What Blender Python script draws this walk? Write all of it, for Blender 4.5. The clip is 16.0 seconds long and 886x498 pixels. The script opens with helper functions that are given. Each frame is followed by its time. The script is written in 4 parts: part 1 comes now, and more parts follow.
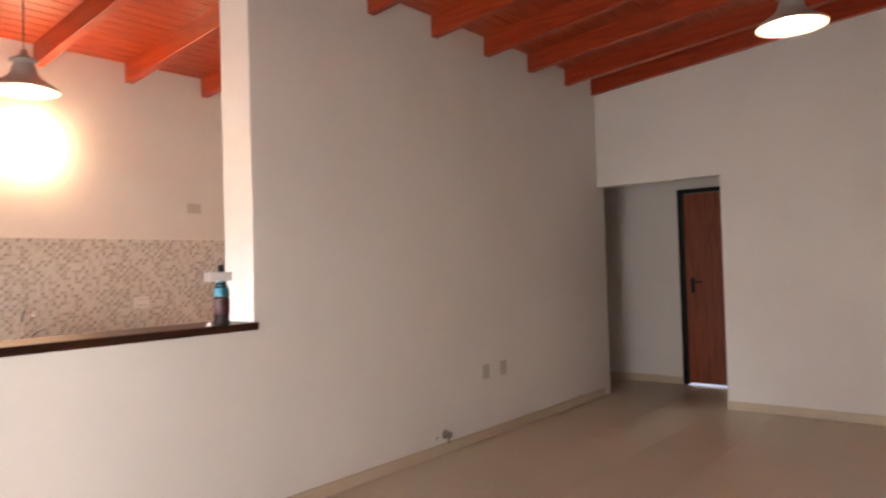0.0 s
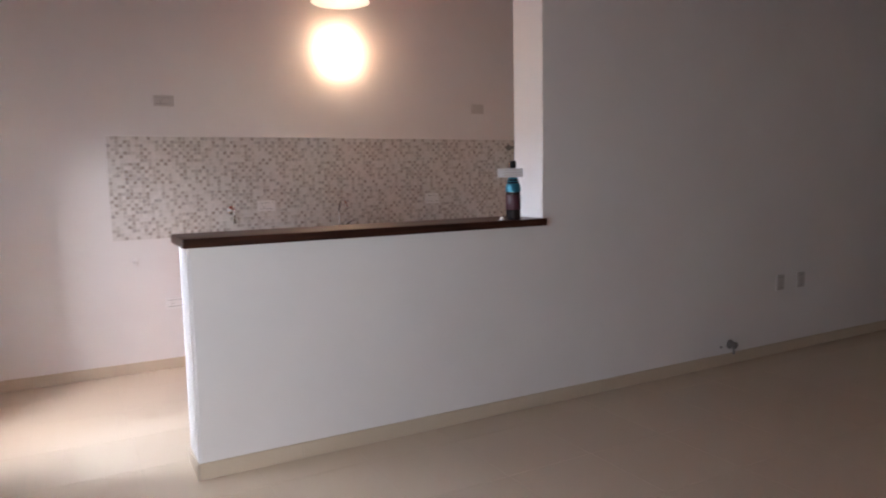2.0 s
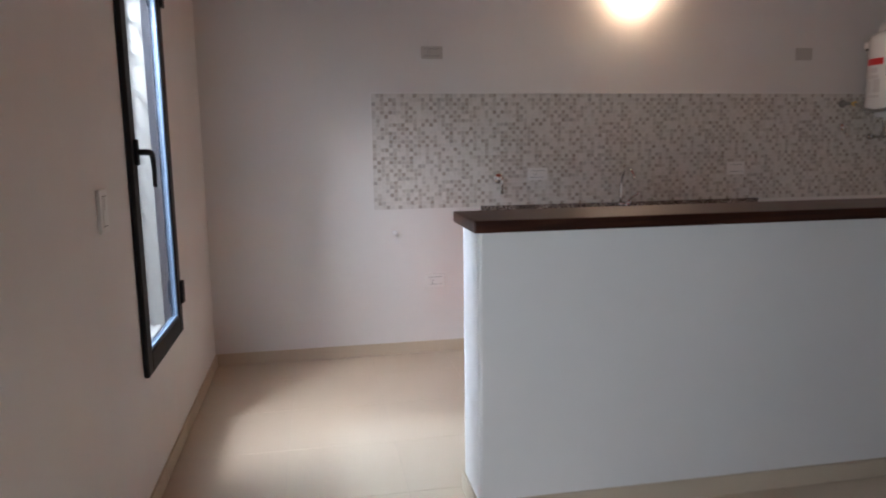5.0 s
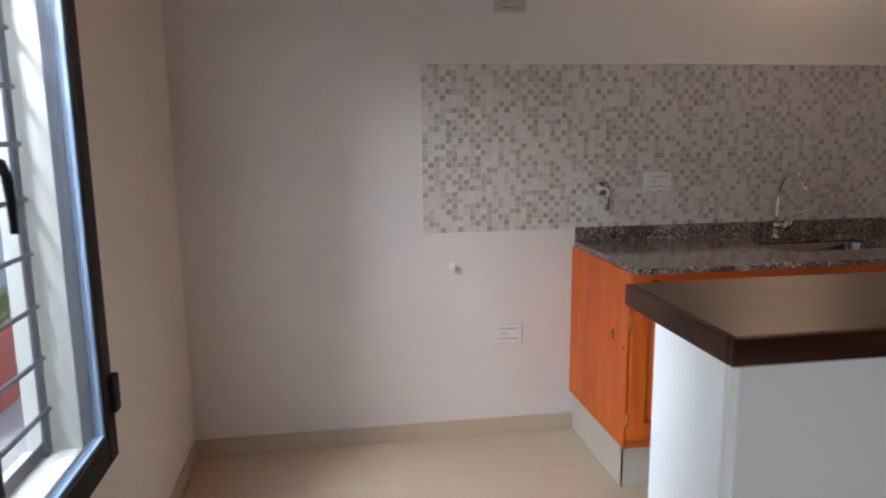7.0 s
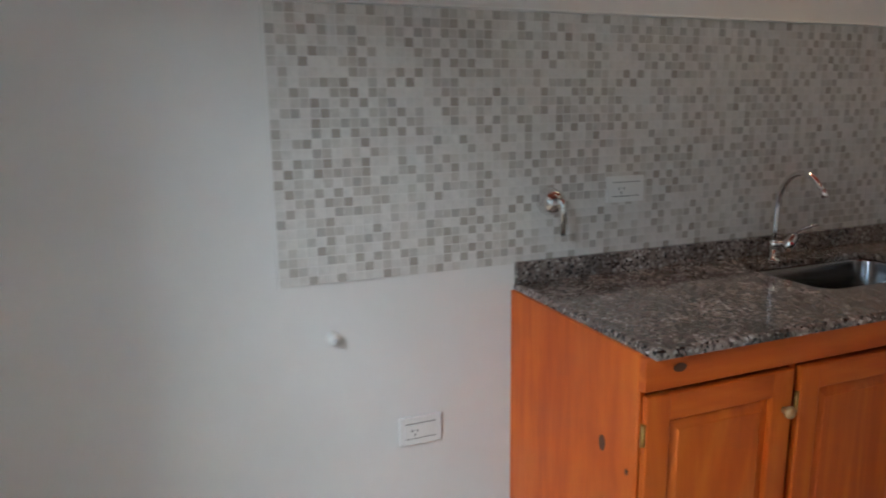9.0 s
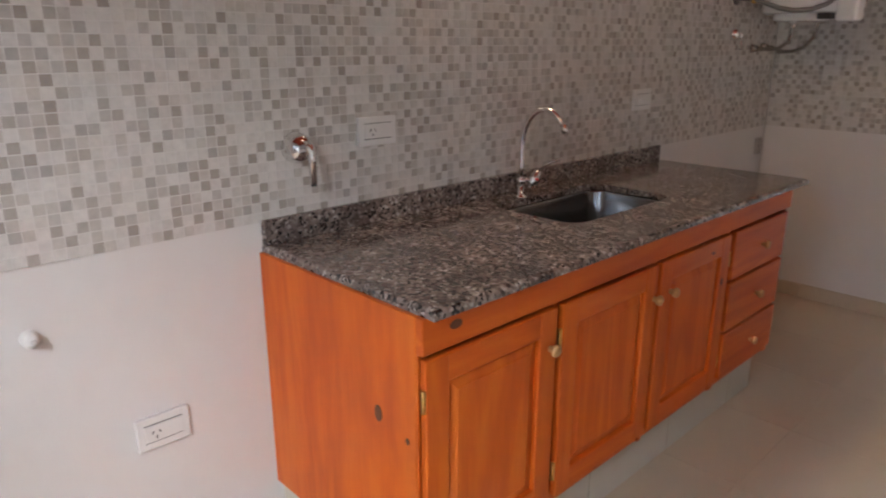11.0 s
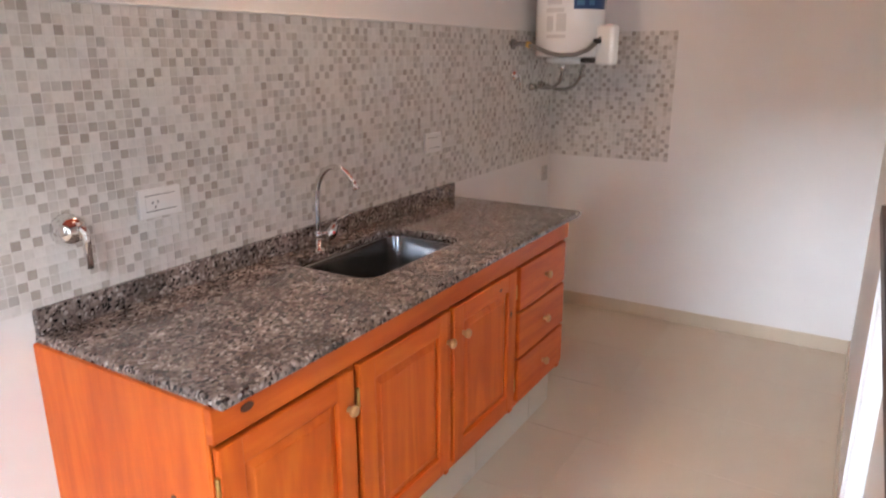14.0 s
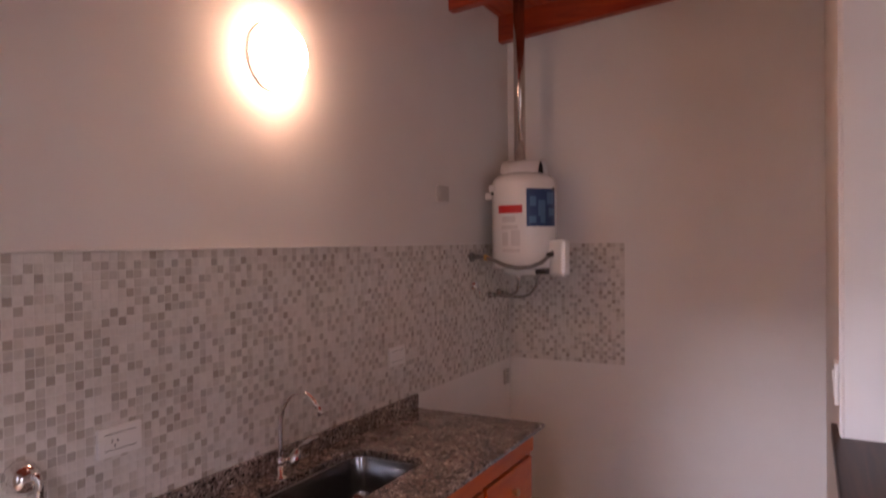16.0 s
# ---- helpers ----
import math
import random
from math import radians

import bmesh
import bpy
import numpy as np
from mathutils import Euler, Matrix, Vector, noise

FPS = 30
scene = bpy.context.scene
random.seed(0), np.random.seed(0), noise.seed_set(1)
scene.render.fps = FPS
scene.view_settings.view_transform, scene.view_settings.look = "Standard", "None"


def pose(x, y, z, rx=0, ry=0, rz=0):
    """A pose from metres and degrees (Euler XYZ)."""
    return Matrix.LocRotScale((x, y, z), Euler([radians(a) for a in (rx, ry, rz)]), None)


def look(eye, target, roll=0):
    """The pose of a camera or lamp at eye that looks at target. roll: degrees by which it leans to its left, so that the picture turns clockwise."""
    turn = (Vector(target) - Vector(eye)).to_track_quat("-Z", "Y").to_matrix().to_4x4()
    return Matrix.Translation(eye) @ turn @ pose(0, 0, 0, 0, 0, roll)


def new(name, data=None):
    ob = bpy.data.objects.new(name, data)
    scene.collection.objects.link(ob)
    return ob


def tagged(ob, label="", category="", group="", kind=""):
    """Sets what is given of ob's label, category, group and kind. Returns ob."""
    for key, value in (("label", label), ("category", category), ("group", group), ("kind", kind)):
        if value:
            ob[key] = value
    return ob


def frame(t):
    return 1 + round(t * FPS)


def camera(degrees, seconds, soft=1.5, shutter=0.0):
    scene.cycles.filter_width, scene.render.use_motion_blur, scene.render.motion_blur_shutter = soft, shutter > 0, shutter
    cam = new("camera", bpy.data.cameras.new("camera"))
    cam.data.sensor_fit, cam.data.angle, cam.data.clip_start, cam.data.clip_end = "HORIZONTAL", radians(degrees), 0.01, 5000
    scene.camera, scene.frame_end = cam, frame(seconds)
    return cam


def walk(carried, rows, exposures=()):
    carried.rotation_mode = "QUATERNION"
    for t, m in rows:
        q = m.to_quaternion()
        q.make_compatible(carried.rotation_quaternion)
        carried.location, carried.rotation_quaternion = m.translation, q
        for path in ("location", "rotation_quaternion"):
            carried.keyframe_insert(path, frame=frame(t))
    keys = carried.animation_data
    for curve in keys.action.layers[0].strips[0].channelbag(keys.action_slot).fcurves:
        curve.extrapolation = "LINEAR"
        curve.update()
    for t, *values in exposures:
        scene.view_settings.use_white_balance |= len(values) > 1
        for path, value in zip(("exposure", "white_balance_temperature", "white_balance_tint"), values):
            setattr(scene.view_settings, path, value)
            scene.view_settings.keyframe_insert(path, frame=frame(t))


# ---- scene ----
cam = camera(65.8, 16.0, soft=1.9, shutter=0.5)
PATH = [
    (0, (0.825, -3.165, 1.347), (2.365, -1.889, 1.393), -1.7),
    (0.5, (0.778, -3.129, 1.31), (2.192, -1.716, 1.269), -1.6),
    (1, (0.742, -3.092, 1.307), (2.0, -1.543, 1.177), -1.3),
    (1.5, (0.713, -3.074, 1.311), (1.812, -1.413, 1.126), -1.2),
    (2, (0.704, -3.054, 1.313), (1.666, -1.313, 1.099), -1.1),
    (2.5, (0.68, -3.04, 1.32), (1.541, -1.252, 1.074), -1.0),
    (3, (0.644, -3.041, 1.33), (1.415, -1.215, 1.066), -0.9),
    (3.5, (0.608, -2.971, 1.334), (1.29, -1.111, 1.061), -0.8),
    (4, (0.643, -2.76, 1.323), (1.214, -0.864, 1.041), -0.9),
    (4.5, (0.653, -2.498, 1.328), (1.1, -0.572, 1.03), -0.8),
    (4.7, (0.628, -2.378, 1.322), (1.027, -0.442, 1.019), -0.8),
    (6.8, (0.636, -0.928, 1.339), (0.931, 1.022, 1.003), -0.6),
    (7, (0.614, -0.834, 1.345), (0.923, 1.113, 1.003), -0.6),
    (7.5, (0.662, -0.468, 1.362), (0.976, 1.474, 0.999), -0.6),
    (8, (0.692, -0.198, 1.350), (1.028, 1.739, 0.986), -0.9),
    (8.5, (0.682, 0.076, 1.371), (1.189, 1.969, 0.983), -0.6),
    (9, (0.742, 0.277, 1.358), (1.466, 2.096, 0.957), -0.8),
    (9.5, (0.822, 0.421, 1.351), (1.690, 2.163, 0.889), -1.1),
    (10, (0.830, 0.473, 1.341), (1.849, 2.114, 0.826), -1.3),
    (10.2, (0.825, 0.492, 1.342), (1.925, 2.075, 0.812), -0.9),
    (12.5, (0.855, 0.436, 1.367), (2.35, 1.598, 0.723), -0.4),
    (13, (0.873, 0.419, 1.399), (2.411, 1.519, 0.747), -0.4),
    (13.5, (0.868, 0.395, 1.45), (2.458, 1.436, 0.827), -0.3),
    (14, (0.867, 0.389, 1.492), (2.509, 1.392, 0.946), -0.2),
    (14.5, (0.861, 0.385, 1.522), (2.55, 1.363, 1.086), -0.3),
    (15, (0.85, 0.385, 1.553), (2.575, 1.347, 1.238), -0.4),
    (15.5, (0.841, 0.383, 1.586), (2.591, 1.334, 1.407), -0.5),
    (16, (0.826, 0.374, 1.627), (2.59, 1.315, 1.606), -0.6),
]
EXPOSURE = [(0, 2.82, 7900, 26), (0.5, 2.42, 7600, 25), (1.0, 2.16, 6950, 25), (1.5, 1.93, 6600, 25), (2.5, 1.38, 6300, 19),
            (3.5, 1.2, 6100, 17), (4.7, 1.14, 6000, 15), (7, 1.12, 6200, 13), (8, 1.04, 5550, 3), (8.5, 0.95, 5300, 0),
            (9, 1.06, 5700, 2), (9.5, 1.12, 6000, 8), (10.2, 1.15, 6100, 10), (12.5, 2.04, 6900, 24), (13, 2.02, 6800, 22),
            (14, 2.3, 6300, 17), (14.5, 2.36, 6250, 26), (15, 2.2, 6450, 34), (15.5, 1.68, 6800, 41), (16, 1.2, 7000, 43)]
walk(cam, [(t, look(eye, target, roll)) for t, eye, target, roll in PATH], EXPOSURE)

# ---------------------------------------------------------------- world and lights
world = bpy.data.worlds.new("world")
scene.world = world
world.use_nodes = True
wn = world.node_tree.nodes
sky = wn.new("ShaderNodeTexSky")
sky.sky_type = "NISHITA"
sky.sun_disc = False
sky.sun_elevation, sky.sun_rotation = radians(53), radians(234)
wn["Background"].inputs["Strength"].default_value = 0.15
world.node_tree.links.new(sky.outputs["Color"], wn["Background"].inputs["Color"])

sun_data = bpy.data.lights.new("sun", "SUN")
sun_data.energy, sun_data.angle, sun_data.color = 1.0, radians(32), (1.0, 0.97, 0.93)
sun = new("sun", sun_data)
sun.matrix_world = look((-6, -4.4, 10.0), (0, 0, 0))


def lamp(name, kind, place, target, energy, color, size=0.1, size_y=None):
    data = bpy.data.lights.new(name, kind)
    data.energy, data.color = energy, color
    if kind == "AREA":
        data.shape, data.size, data.size_y = "RECTANGLE", size, size_y or size
    else:
        data.shadow_soft_size = size
    ob = new(name, data)
    ob.matrix_world = look(place, target)
    return ob


WARM = (1.0, 0.66, 0.36)
# added lamps in place of sky light: glazed door, beside window, over boundary wall
lamp("door_daylight", "AREA", (-0.26, -1.70, 0.85), (2.6, -0.2, 0.4), 8.5, (0.84, 0.95, 0.96), 1.5, 1.5)
# two small unseen lamps, placed to brighten the back wall and end wall
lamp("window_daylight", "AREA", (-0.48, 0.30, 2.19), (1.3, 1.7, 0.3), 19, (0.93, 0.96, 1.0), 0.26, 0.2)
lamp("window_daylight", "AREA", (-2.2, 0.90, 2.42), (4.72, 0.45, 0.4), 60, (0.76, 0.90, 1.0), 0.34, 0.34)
lamp("kitchen_bulb", "POINT", (2.266, 1.007, 2.358), (2.266, 1.007, 0), 0.35, WARM, 0.03)
lamp("living_bulb", "POINT", (4.875, -2.30, 2.56), (4.875, -2.30, 0), 0.45, WARM, 0.03)

# ---------------------------------------------------------------- materials


def material(name, base=(0.8, 0.8, 0.8), rough=0.6, metal=0.0):
    m = bpy.data.materials.new(name)
    m.use_nodes = True
    b = m.node_tree.nodes["Principled BSDF"]
    b.inputs["Base Color"].default_value = (*base, 1)
    b.inputs["Roughness"].default_value, b.inputs["Metallic"].default_value = rough, metal
    return m


def nodes_of(m):
    t = m.node_tree
    return t.nodes, t.links, t.nodes["Principled BSDF"]


def coords(m, scale=(1, 1, 1), kind="Object", rot=(0, 0, 0)):
    n, l, _ = nodes_of(m)
    c, p = n.new("ShaderNodeTexCoord"), n.new("ShaderNodeMapping")
    p.inputs["Scale"].default_value = scale
    p.inputs["Rotation"].default_value = rot
    l.new(c.outputs[kind], p.inputs["Vector"])
    return p.outputs["Vector"]


def noise_of(m, vec, scale, detail=4, rough=0.55, distortion=0.0):
    n, l, _ = nodes_of(m)
    t = n.new("ShaderNodeTexNoise")
    t.inputs["Scale"].default_value, t.inputs["Detail"].default_value = scale, detail
    t.inputs["Roughness"].default_value, t.inputs["Distortion"].default_value = rough, distortion
    l.new(vec, t.inputs["Vector"])
    return t.outputs["Fac"]


def ramp_of(m, fac, *stops, step=False):
    n, l, _ = nodes_of(m)
    r = n.new("ShaderNodeValToRGB")
    if step:
        r.color_ramp.interpolation = "CONSTANT"
    e = r.color_ramp.elements
    while len(e) < len(stops):
        e.new(0.5)
    for k, (p, c) in zip(e, stops):
        k.position, k.color = p, (*c, 1) if len(c) == 3 else c
    l.new(fac, r.inputs["Fac"])
    return r.outputs["Color"]


def bump_of(m, height, strength, distance=0.002):
    n, l, b = nodes_of(m)
    u = n.new("ShaderNodeBump")
    u.inputs["Strength"].default_value, u.inputs["Distance"].default_value = strength, distance
    l.new(height, u.inputs["Height"])
    l.new(u.outputs["Normal"], b.inputs["Normal"])


def paint(name, a, b_, rough=0.6, bump=0.25):
    m = material(name, a, rough)
    n, l, b = nodes_of(m)
    v = coords(m)
    big, fine = noise_of(m, v, 1.3, 5), noise_of(m, v, 140, 3)
    l.new(ramp_of(m, big, (0.3, a), (0.7, b_)), b.inputs["Base Color"])
    l.new(ramp_of(m, noise_of(m, v, 4, 3), (0.3, (rough - 0.06,) * 3), (0.7, (rough + 0.08,) * 3)), b.inputs["Roughness"])
    mix = n.new("ShaderNodeMath")
    mix.operation = "MULTIPLY_ADD"
    mix.inputs[1].default_value = 6.0
    l.new(noise_of(m, v, 3.5, 2), mix.inputs[0])
    l.new(fine, mix.inputs[2])
    bump_of(m, mix.outputs[0], bump, 0.0012)
    return m


def timber(name, dark, mid, light, scale=(30, 30, 2.2), rough=0.4, gloss=0.0, bump=0.12):
    m = material(name, mid, rough)
    n, l, b = nodes_of(m)
    v = coords(m, scale)
    info = n.new("ShaderNodeObjectInfo")
    add = n.new("ShaderNodeVectorMath")
    add.operation = "MULTIPLY_ADD"
    comb = n.new("ShaderNodeCombineXYZ")
    for k in "XYZ":
        l.new(info.outputs["Random"], comb.inputs[k])
    add.inputs[1].default_value = (37, 21, 53)
    l.new(comb.outputs[0], add.inputs[0])
    l.new(v, add.inputs[2])
    warp = noise_of(m, add.outputs[0], 0.55, 3, 0.5, 1.4)
    wave = n.new("ShaderNodeMath")
    wave.operation = "SINE"
    mul = n.new("ShaderNodeMath")
    mul.operation = "MULTIPLY"
    mul.inputs[1].default_value = 26
    l.new(warp, mul.inputs[0])
    l.new(mul.outputs[0], wave.inputs[0])
    fine = noise_of(m, add.outputs[0], 2.4, 6, 0.65)
    sum_ = n.new("ShaderNodeMath")
    sum_.operation = "MULTIPLY_ADD"
    sum_.inputs[1].default_value = 0.13
    l.new(wave.outputs[0], sum_.inputs[0])
    l.new(fine, sum_.inputs[2])
    l.new(ramp_of(m, sum_.outputs[0], (0.2, dark), (0.5, mid), (0.8, light)), b.inputs["Base Color"])
    b.inputs["Coat Weight"].default_value = gloss
    b.inputs["Coat Roughness"].default_value = 0.18
    bump_of(m, sum_.outputs[0], bump, 0.001)
    return m


WALL = paint("white_wall_paint", (0.775, 0.755, 0.735), (0.725, 0.705, 0.685), 0.62)
OUTER = paint("rough_outdoor_plaster", (0.58, 0.58, 0.55), (0.48, 0.48, 0.455), 0.9, 0.9)
BEAM = timber("red_stained_beam", (0.24, 0.020, 0.005), (0.35, 0.038, 0.008), (0.42, 0.058, 0.012), (18, 1.4, 18), 0.42, 0.35)
BOARD = timber("red_stained_boards", (0.27, 0.028, 0.006), (0.37, 0.045, 0.009), (0.45, 0.068, 0.014), (1.4, 18, 18), 0.42, 0.3)
PINE = timber("varnished_pine", (0.50, 0.080, 0.005), (0.605, 0.110, 0.007), (0.68, 0.150, 0.012), (9, 9, 1.0), 0.45, 0.10)
PINE_X = timber("varnished_pine_cross", (0.49, 0.072, 0.005), (0.595, 0.105, 0.007), (0.67, 0.145, 0.013), (1.0, 9, 9), 0.45, 0.10)
DARKWOOD = timber("dark_bar_wood", (0.014, 0.004, 0.002), (0.032, 0.009, 0.004), (0.060, 0.020, 0.009), (1.2, 22, 22), 0.40, 0.05, 0.08)
DOORWOOD = timber("red_brown_door_veneer", (0.16, 0.027, 0.007), (0.26, 0.048, 0.012), (0.33, 0.070, 0.019), (20, 20, 1.3), 0.42, 0.2)
DARKWOOD.node_tree.nodes["Principled BSDF"].inputs["Specular IOR Level"].default_value = 0.25
for wood in (PINE, PINE_X):
    wood.node_tree.nodes["Principled BSDF"].inputs["Specular IOR Level"].default_value = 0.32
KNOT = material("wood_knot", (0.10, 0.028, 0.012), 0.5)
BLACK = material("black_aluminium", (0.009, 0.008, 0.008), 0.5, 0.0)
BLACK.node_tree.nodes["Principled BSDF"].inputs["Specular IOR Level"].default_value = 0.25
# black aluminium again, with the sky's reflection painted in as blue-grey
SKYSHEEN = material("sky_sheen_black_aluminium", (0.050, 0.062, 0.085), 0.4)
BEADBLUE = material("blue_glazing_bead", (0.11, 0.16, 0.23), 0.35)
SLATE = material("slate_grey_iron_paint", (0.035, 0.047, 0.065), 0.5)
CHROME = material("chrome", (0.82, 0.81, 0.80), 0.09, 1.0)
FLUE = material("polished_flue_steel", (0.62, 0.56, 0.52), 0.2, 1.0)
STEEL = material("brushed_sink_steel", (0.31, 0.305, 0.30), 0.17, 1.0)
BRASS = material("brass", (0.62, 0.40, 0.13), 0.3, 1.0)
WHITE = material("white_plastic", (0.79, 0.78, 0.76), 0.32)
# darker plastic; above the mosaic it paints shade onto white plates
GREYPLATE = material("shade_grey_plastic", (0.52, 0.49, 0.46), 0.4)
SLOT = material("dark_slot", (0.03, 0.028, 0.026), 0.6)
ENAMEL = material("white_enamel", (0.82, 0.82, 0.81), 0.22)
ENAMEL.node_tree.nodes["Principled BSDF"].inputs["Coat Weight"].default_value = 0.4
LAMPGREY = material("grey_lamp_enamel", (0.42, 0.41, 0.39), 0.35)
LAMPWHITE = material("white_lamp_enamel", (0.85, 0.85, 0.83), 0.4)
KNOBWOOD = timber("pale_pine_knob", (0.45, 0.22, 0.08), (0.58, 0.32, 0.13), (0.66, 0.42, 0.2), (30, 30, 30), 0.35, 0.4)
PIPE = material("dulled_chrome_pipe", (0.46, 0.44, 0.42), 0.24, 1.0)
GREYHOSE = material("grey_gas_hose", (0.23, 0.22, 0.21), 0.38, 0.5)
REDPRINT = material("red_print", (0.62, 0.03, 0.03), 0.4)
BLUEPRINT = material("blue_print", (0.010, 0.05, 0.16), 0.35)
PALEBLUE = material("pale_blue_print", (0.05, 0.15, 0.30), 0.35)
GREYPRINT = material("grey_print", (0.62, 0.61, 0.60), 0.5)
CORD = material("lamp_cord", (0.10, 0.08, 0.07), 0.6)
GLAZE = material("dark_bottle_glass", (0.012, 0.010, 0.012), 0.08)
MAROON = material("maroon_label", (0.045, 0.008, 0.014), 0.5)
CYAN = material("blue_foil_wrap", (0.03, 0.19, 0.27), 0.28, 0.5)
CARD = material("white_card", (0.82, 0.83, 0.84), 0.7)
REDPAINT = paint("red_garden_paint", (0.42, 0.045, 0.025), (0.33, 0.035, 0.02), 0.6)
LEAF = material("green_leaves", (0.06, 0.13, 0.03), 0.6)

GLASS = material("window_glass", (0.96, 0.98, 0.98), 0.01)
GLASS.node_tree.nodes["Principled BSDF"].inputs["Transmission Weight"].default_value = 1.0
GLASS.node_tree.nodes["Principled BSDF"].inputs["IOR"].default_value = 1.45


def glow(name, color, strength):
    m = material(name, (0.9, 0.9, 0.88), 0.4)
    b = m.node_tree.nodes["Principled BSDF"]
    b.inputs["Emission Color"].default_value = (*color, 1)
    b.inputs["Emission Strength"].default_value = strength
    return m


OPAL = glow("lit_opal_glass", (1.0, 0.68, 0.41), 16.5)
BULB = glow("lit_bulb", (1.0, 0.84, 0.6), 6)


def granite():
    m = material("grey_speckled_granite", (0.2, 0.19, 0.18), 0.2)
    n, l, b = nodes_of(m)
    v = coords(m)
    warp = n.new("ShaderNodeTexNoise")
    warp.inputs["Scale"].default_value, warp.inputs["Detail"].default_value = 45, 3
    l.new(v, warp.inputs["Vector"])
    mixv = n.new("ShaderNodeVectorMath")
    mixv.operation = "MULTIPLY_ADD"
    mixv.inputs[1].default_value = (0.015, 0.015, 0.015)
    l.new(warp.outputs["Color"], mixv.inputs[0])
    l.new(v, mixv.inputs[2])
    vo = n.new("ShaderNodeTexVoronoi")
    vo.inputs["Scale"].default_value = 130
    l.new(mixv.outputs[0], vo.inputs["Vector"])
    sep = n.new("ShaderNodeSeparateColor")
    l.new(vo.outputs["Color"], sep.inputs[0])
    base = ramp_of(m, sep.outputs[0], (0.0, (0.022, 0.021, 0.022)), (0.11, (0.085, 0.074, 0.069)), (0.22, (0.185, 0.158, 0.145)),
                   (0.44, (0.255, 0.222, 0.205)), (0.72, (0.325, 0.295, 0.278)), (0.90, (0.49, 0.475, 0.465)), step=True)
    cloud = ramp_of(m, noise_of(m, v, 8, 6, 0.65), (0.36, (0.46, 0.43, 0.41)), (0.50, (0.84, 0.775, 0.74)), (0.64, (1.18, 1.12, 1.09)))
    mx = n.new("ShaderNodeMix")
    mx.data_type, mx.blend_type = "RGBA", "MULTIPLY"
    mx.inputs["Factor"].default_value = 1.0
    l.new(base, mx.inputs["A"])
    l.new(cloud, mx.inputs["B"])
    l.new(mx.outputs["Result"], b.inputs["Base Color"])
    l.new(ramp_of(m, sep.outputs[1], (0.2, (0.10,) * 3), (0.9, (0.22,) * 3)), b.inputs["Roughness"])
    b.inputs["Coat Weight"].default_value, b.inputs["Coat Roughness"].default_value = 0.5, 0.08
    bump_of(m, noise_of(m, v, 120, 2), 0.05, 0.0006)
    return m


GRANITE = granite()


def mosaic(name, *stops):
    m = material(name, (0.6, 0.58, 0.55), 0.34)
    n, l, b = nodes_of(m)
    g, o = n.new("ShaderNodeNewGeometry"), n.new("ShaderNodeObjectInfo")
    c = n.new("ShaderNodeCombineXYZ")
    l.new(g.outputs["Random Per Island"], c.inputs[0])
    l.new(o.outputs["Random"], c.inputs[1])
    w = n.new("ShaderNodeTexWhiteNoise")
    l.new(c.outputs[0], w.inputs["Vector"])
    col = ramp_of(m, w.outputs["Value"], *stops, step=True)
    mx = n.new("ShaderNodeMix")
    mx.data_type, mx.blend_type = "RGBA", "MULTIPLY"
    mx.inputs["Factor"].default_value = 1.0
    l.new(col, mx.inputs["A"])
    l.new(ramp_of(m, noise_of(m, coords(m), 60, 3), (0.3, (0.90,) * 3), (0.7, (1.05,) * 3)), mx.inputs["B"])
    l.new(mx.outputs["Result"], b.inputs["Base Color"])
    l.new(ramp_of(m, w.outputs["Color"], (0.2, (0.26,) * 3), (0.8, (0.42,) * 3)), b.inputs["Roughness"])
    return m


MOSAIC_DARK = mosaic("mosaic_glaze_taupe", (0.0, (0.405, 0.362, 0.322)), (0.45, (0.440, 0.402, 0.362)), (0.8, (0.420, 0.392, 0.366)))
MOSAIC_MID = mosaic("mosaic_glaze_grey_beige", (0.0, (0.530, 0.498, 0.456)), (0.4, (0.570, 0.540, 0.500)), (0.75, (0.510, 0.486, 0.455)))
MOSAIC_PALE = mosaic("mosaic_glaze_pale", (0.0, (0.685, 0.660, 0.625)), (0.5, (0.660, 0.635, 0.600)), (0.8, (0.640, 0.610, 0.570)))
GROUT = paint("pale_grout", (0.71, 0.69, 0.66), (0.66, 0.64, 0.61), 0.7)


def porcelain():
    m = material("beige_porcelain", (0.5, 0.43, 0.35), 0.24)
    n, l, b = nodes_of(m)
    v = coords(m, kind="Object")
    info = n.new("ShaderNodeObjectInfo")
    add = n.new("ShaderNodeVectorMath")
    comb = n.new("ShaderNodeCombineXYZ")
    mul = n.new("ShaderNodeMath")
    mul.operation, mul.inputs[1].default_value = "MULTIPLY", 40
    l.new(info.outputs["Random"], mul.inputs[0])
    for k in "XYZ":
        l.new(mul.outputs[0], comb.inputs[k])
    l.new(v, add.inputs[0])
    l.new(comb.outputs[0], add.inputs[1])
    cloud = noise_of(m, add.outputs[0], 160, 2, 0.5)
    col = ramp_of(m, cloud, (0.2, (0.550, 0.455, 0.340)), (0.8, (0.566, 0.472, 0.355)))
    hs = n.new("ShaderNodeHueSaturation")
    vr = n.new("ShaderNodeMapRange")
    vr.inputs["To Min"].default_value, vr.inputs["To Max"].default_value = 0.985, 1.01
    l.new(info.outputs["Random"], vr.inputs["Value"])
    l.new(vr.outputs[0], hs.inputs["Value"])
    l.new(col, hs.inputs["Color"])
    l.new(hs.outputs[0], b.inputs["Base Color"])
    l.new(ramp_of(m, noise_of(m, v, 70, 3), (0.3, (0.34,) * 3), (0.75, (0.40,) * 3)), b.inputs["Roughness"])
    bump_of(m, noise_of(m, v, 14, 2), 0.015, 0.001)
    return m


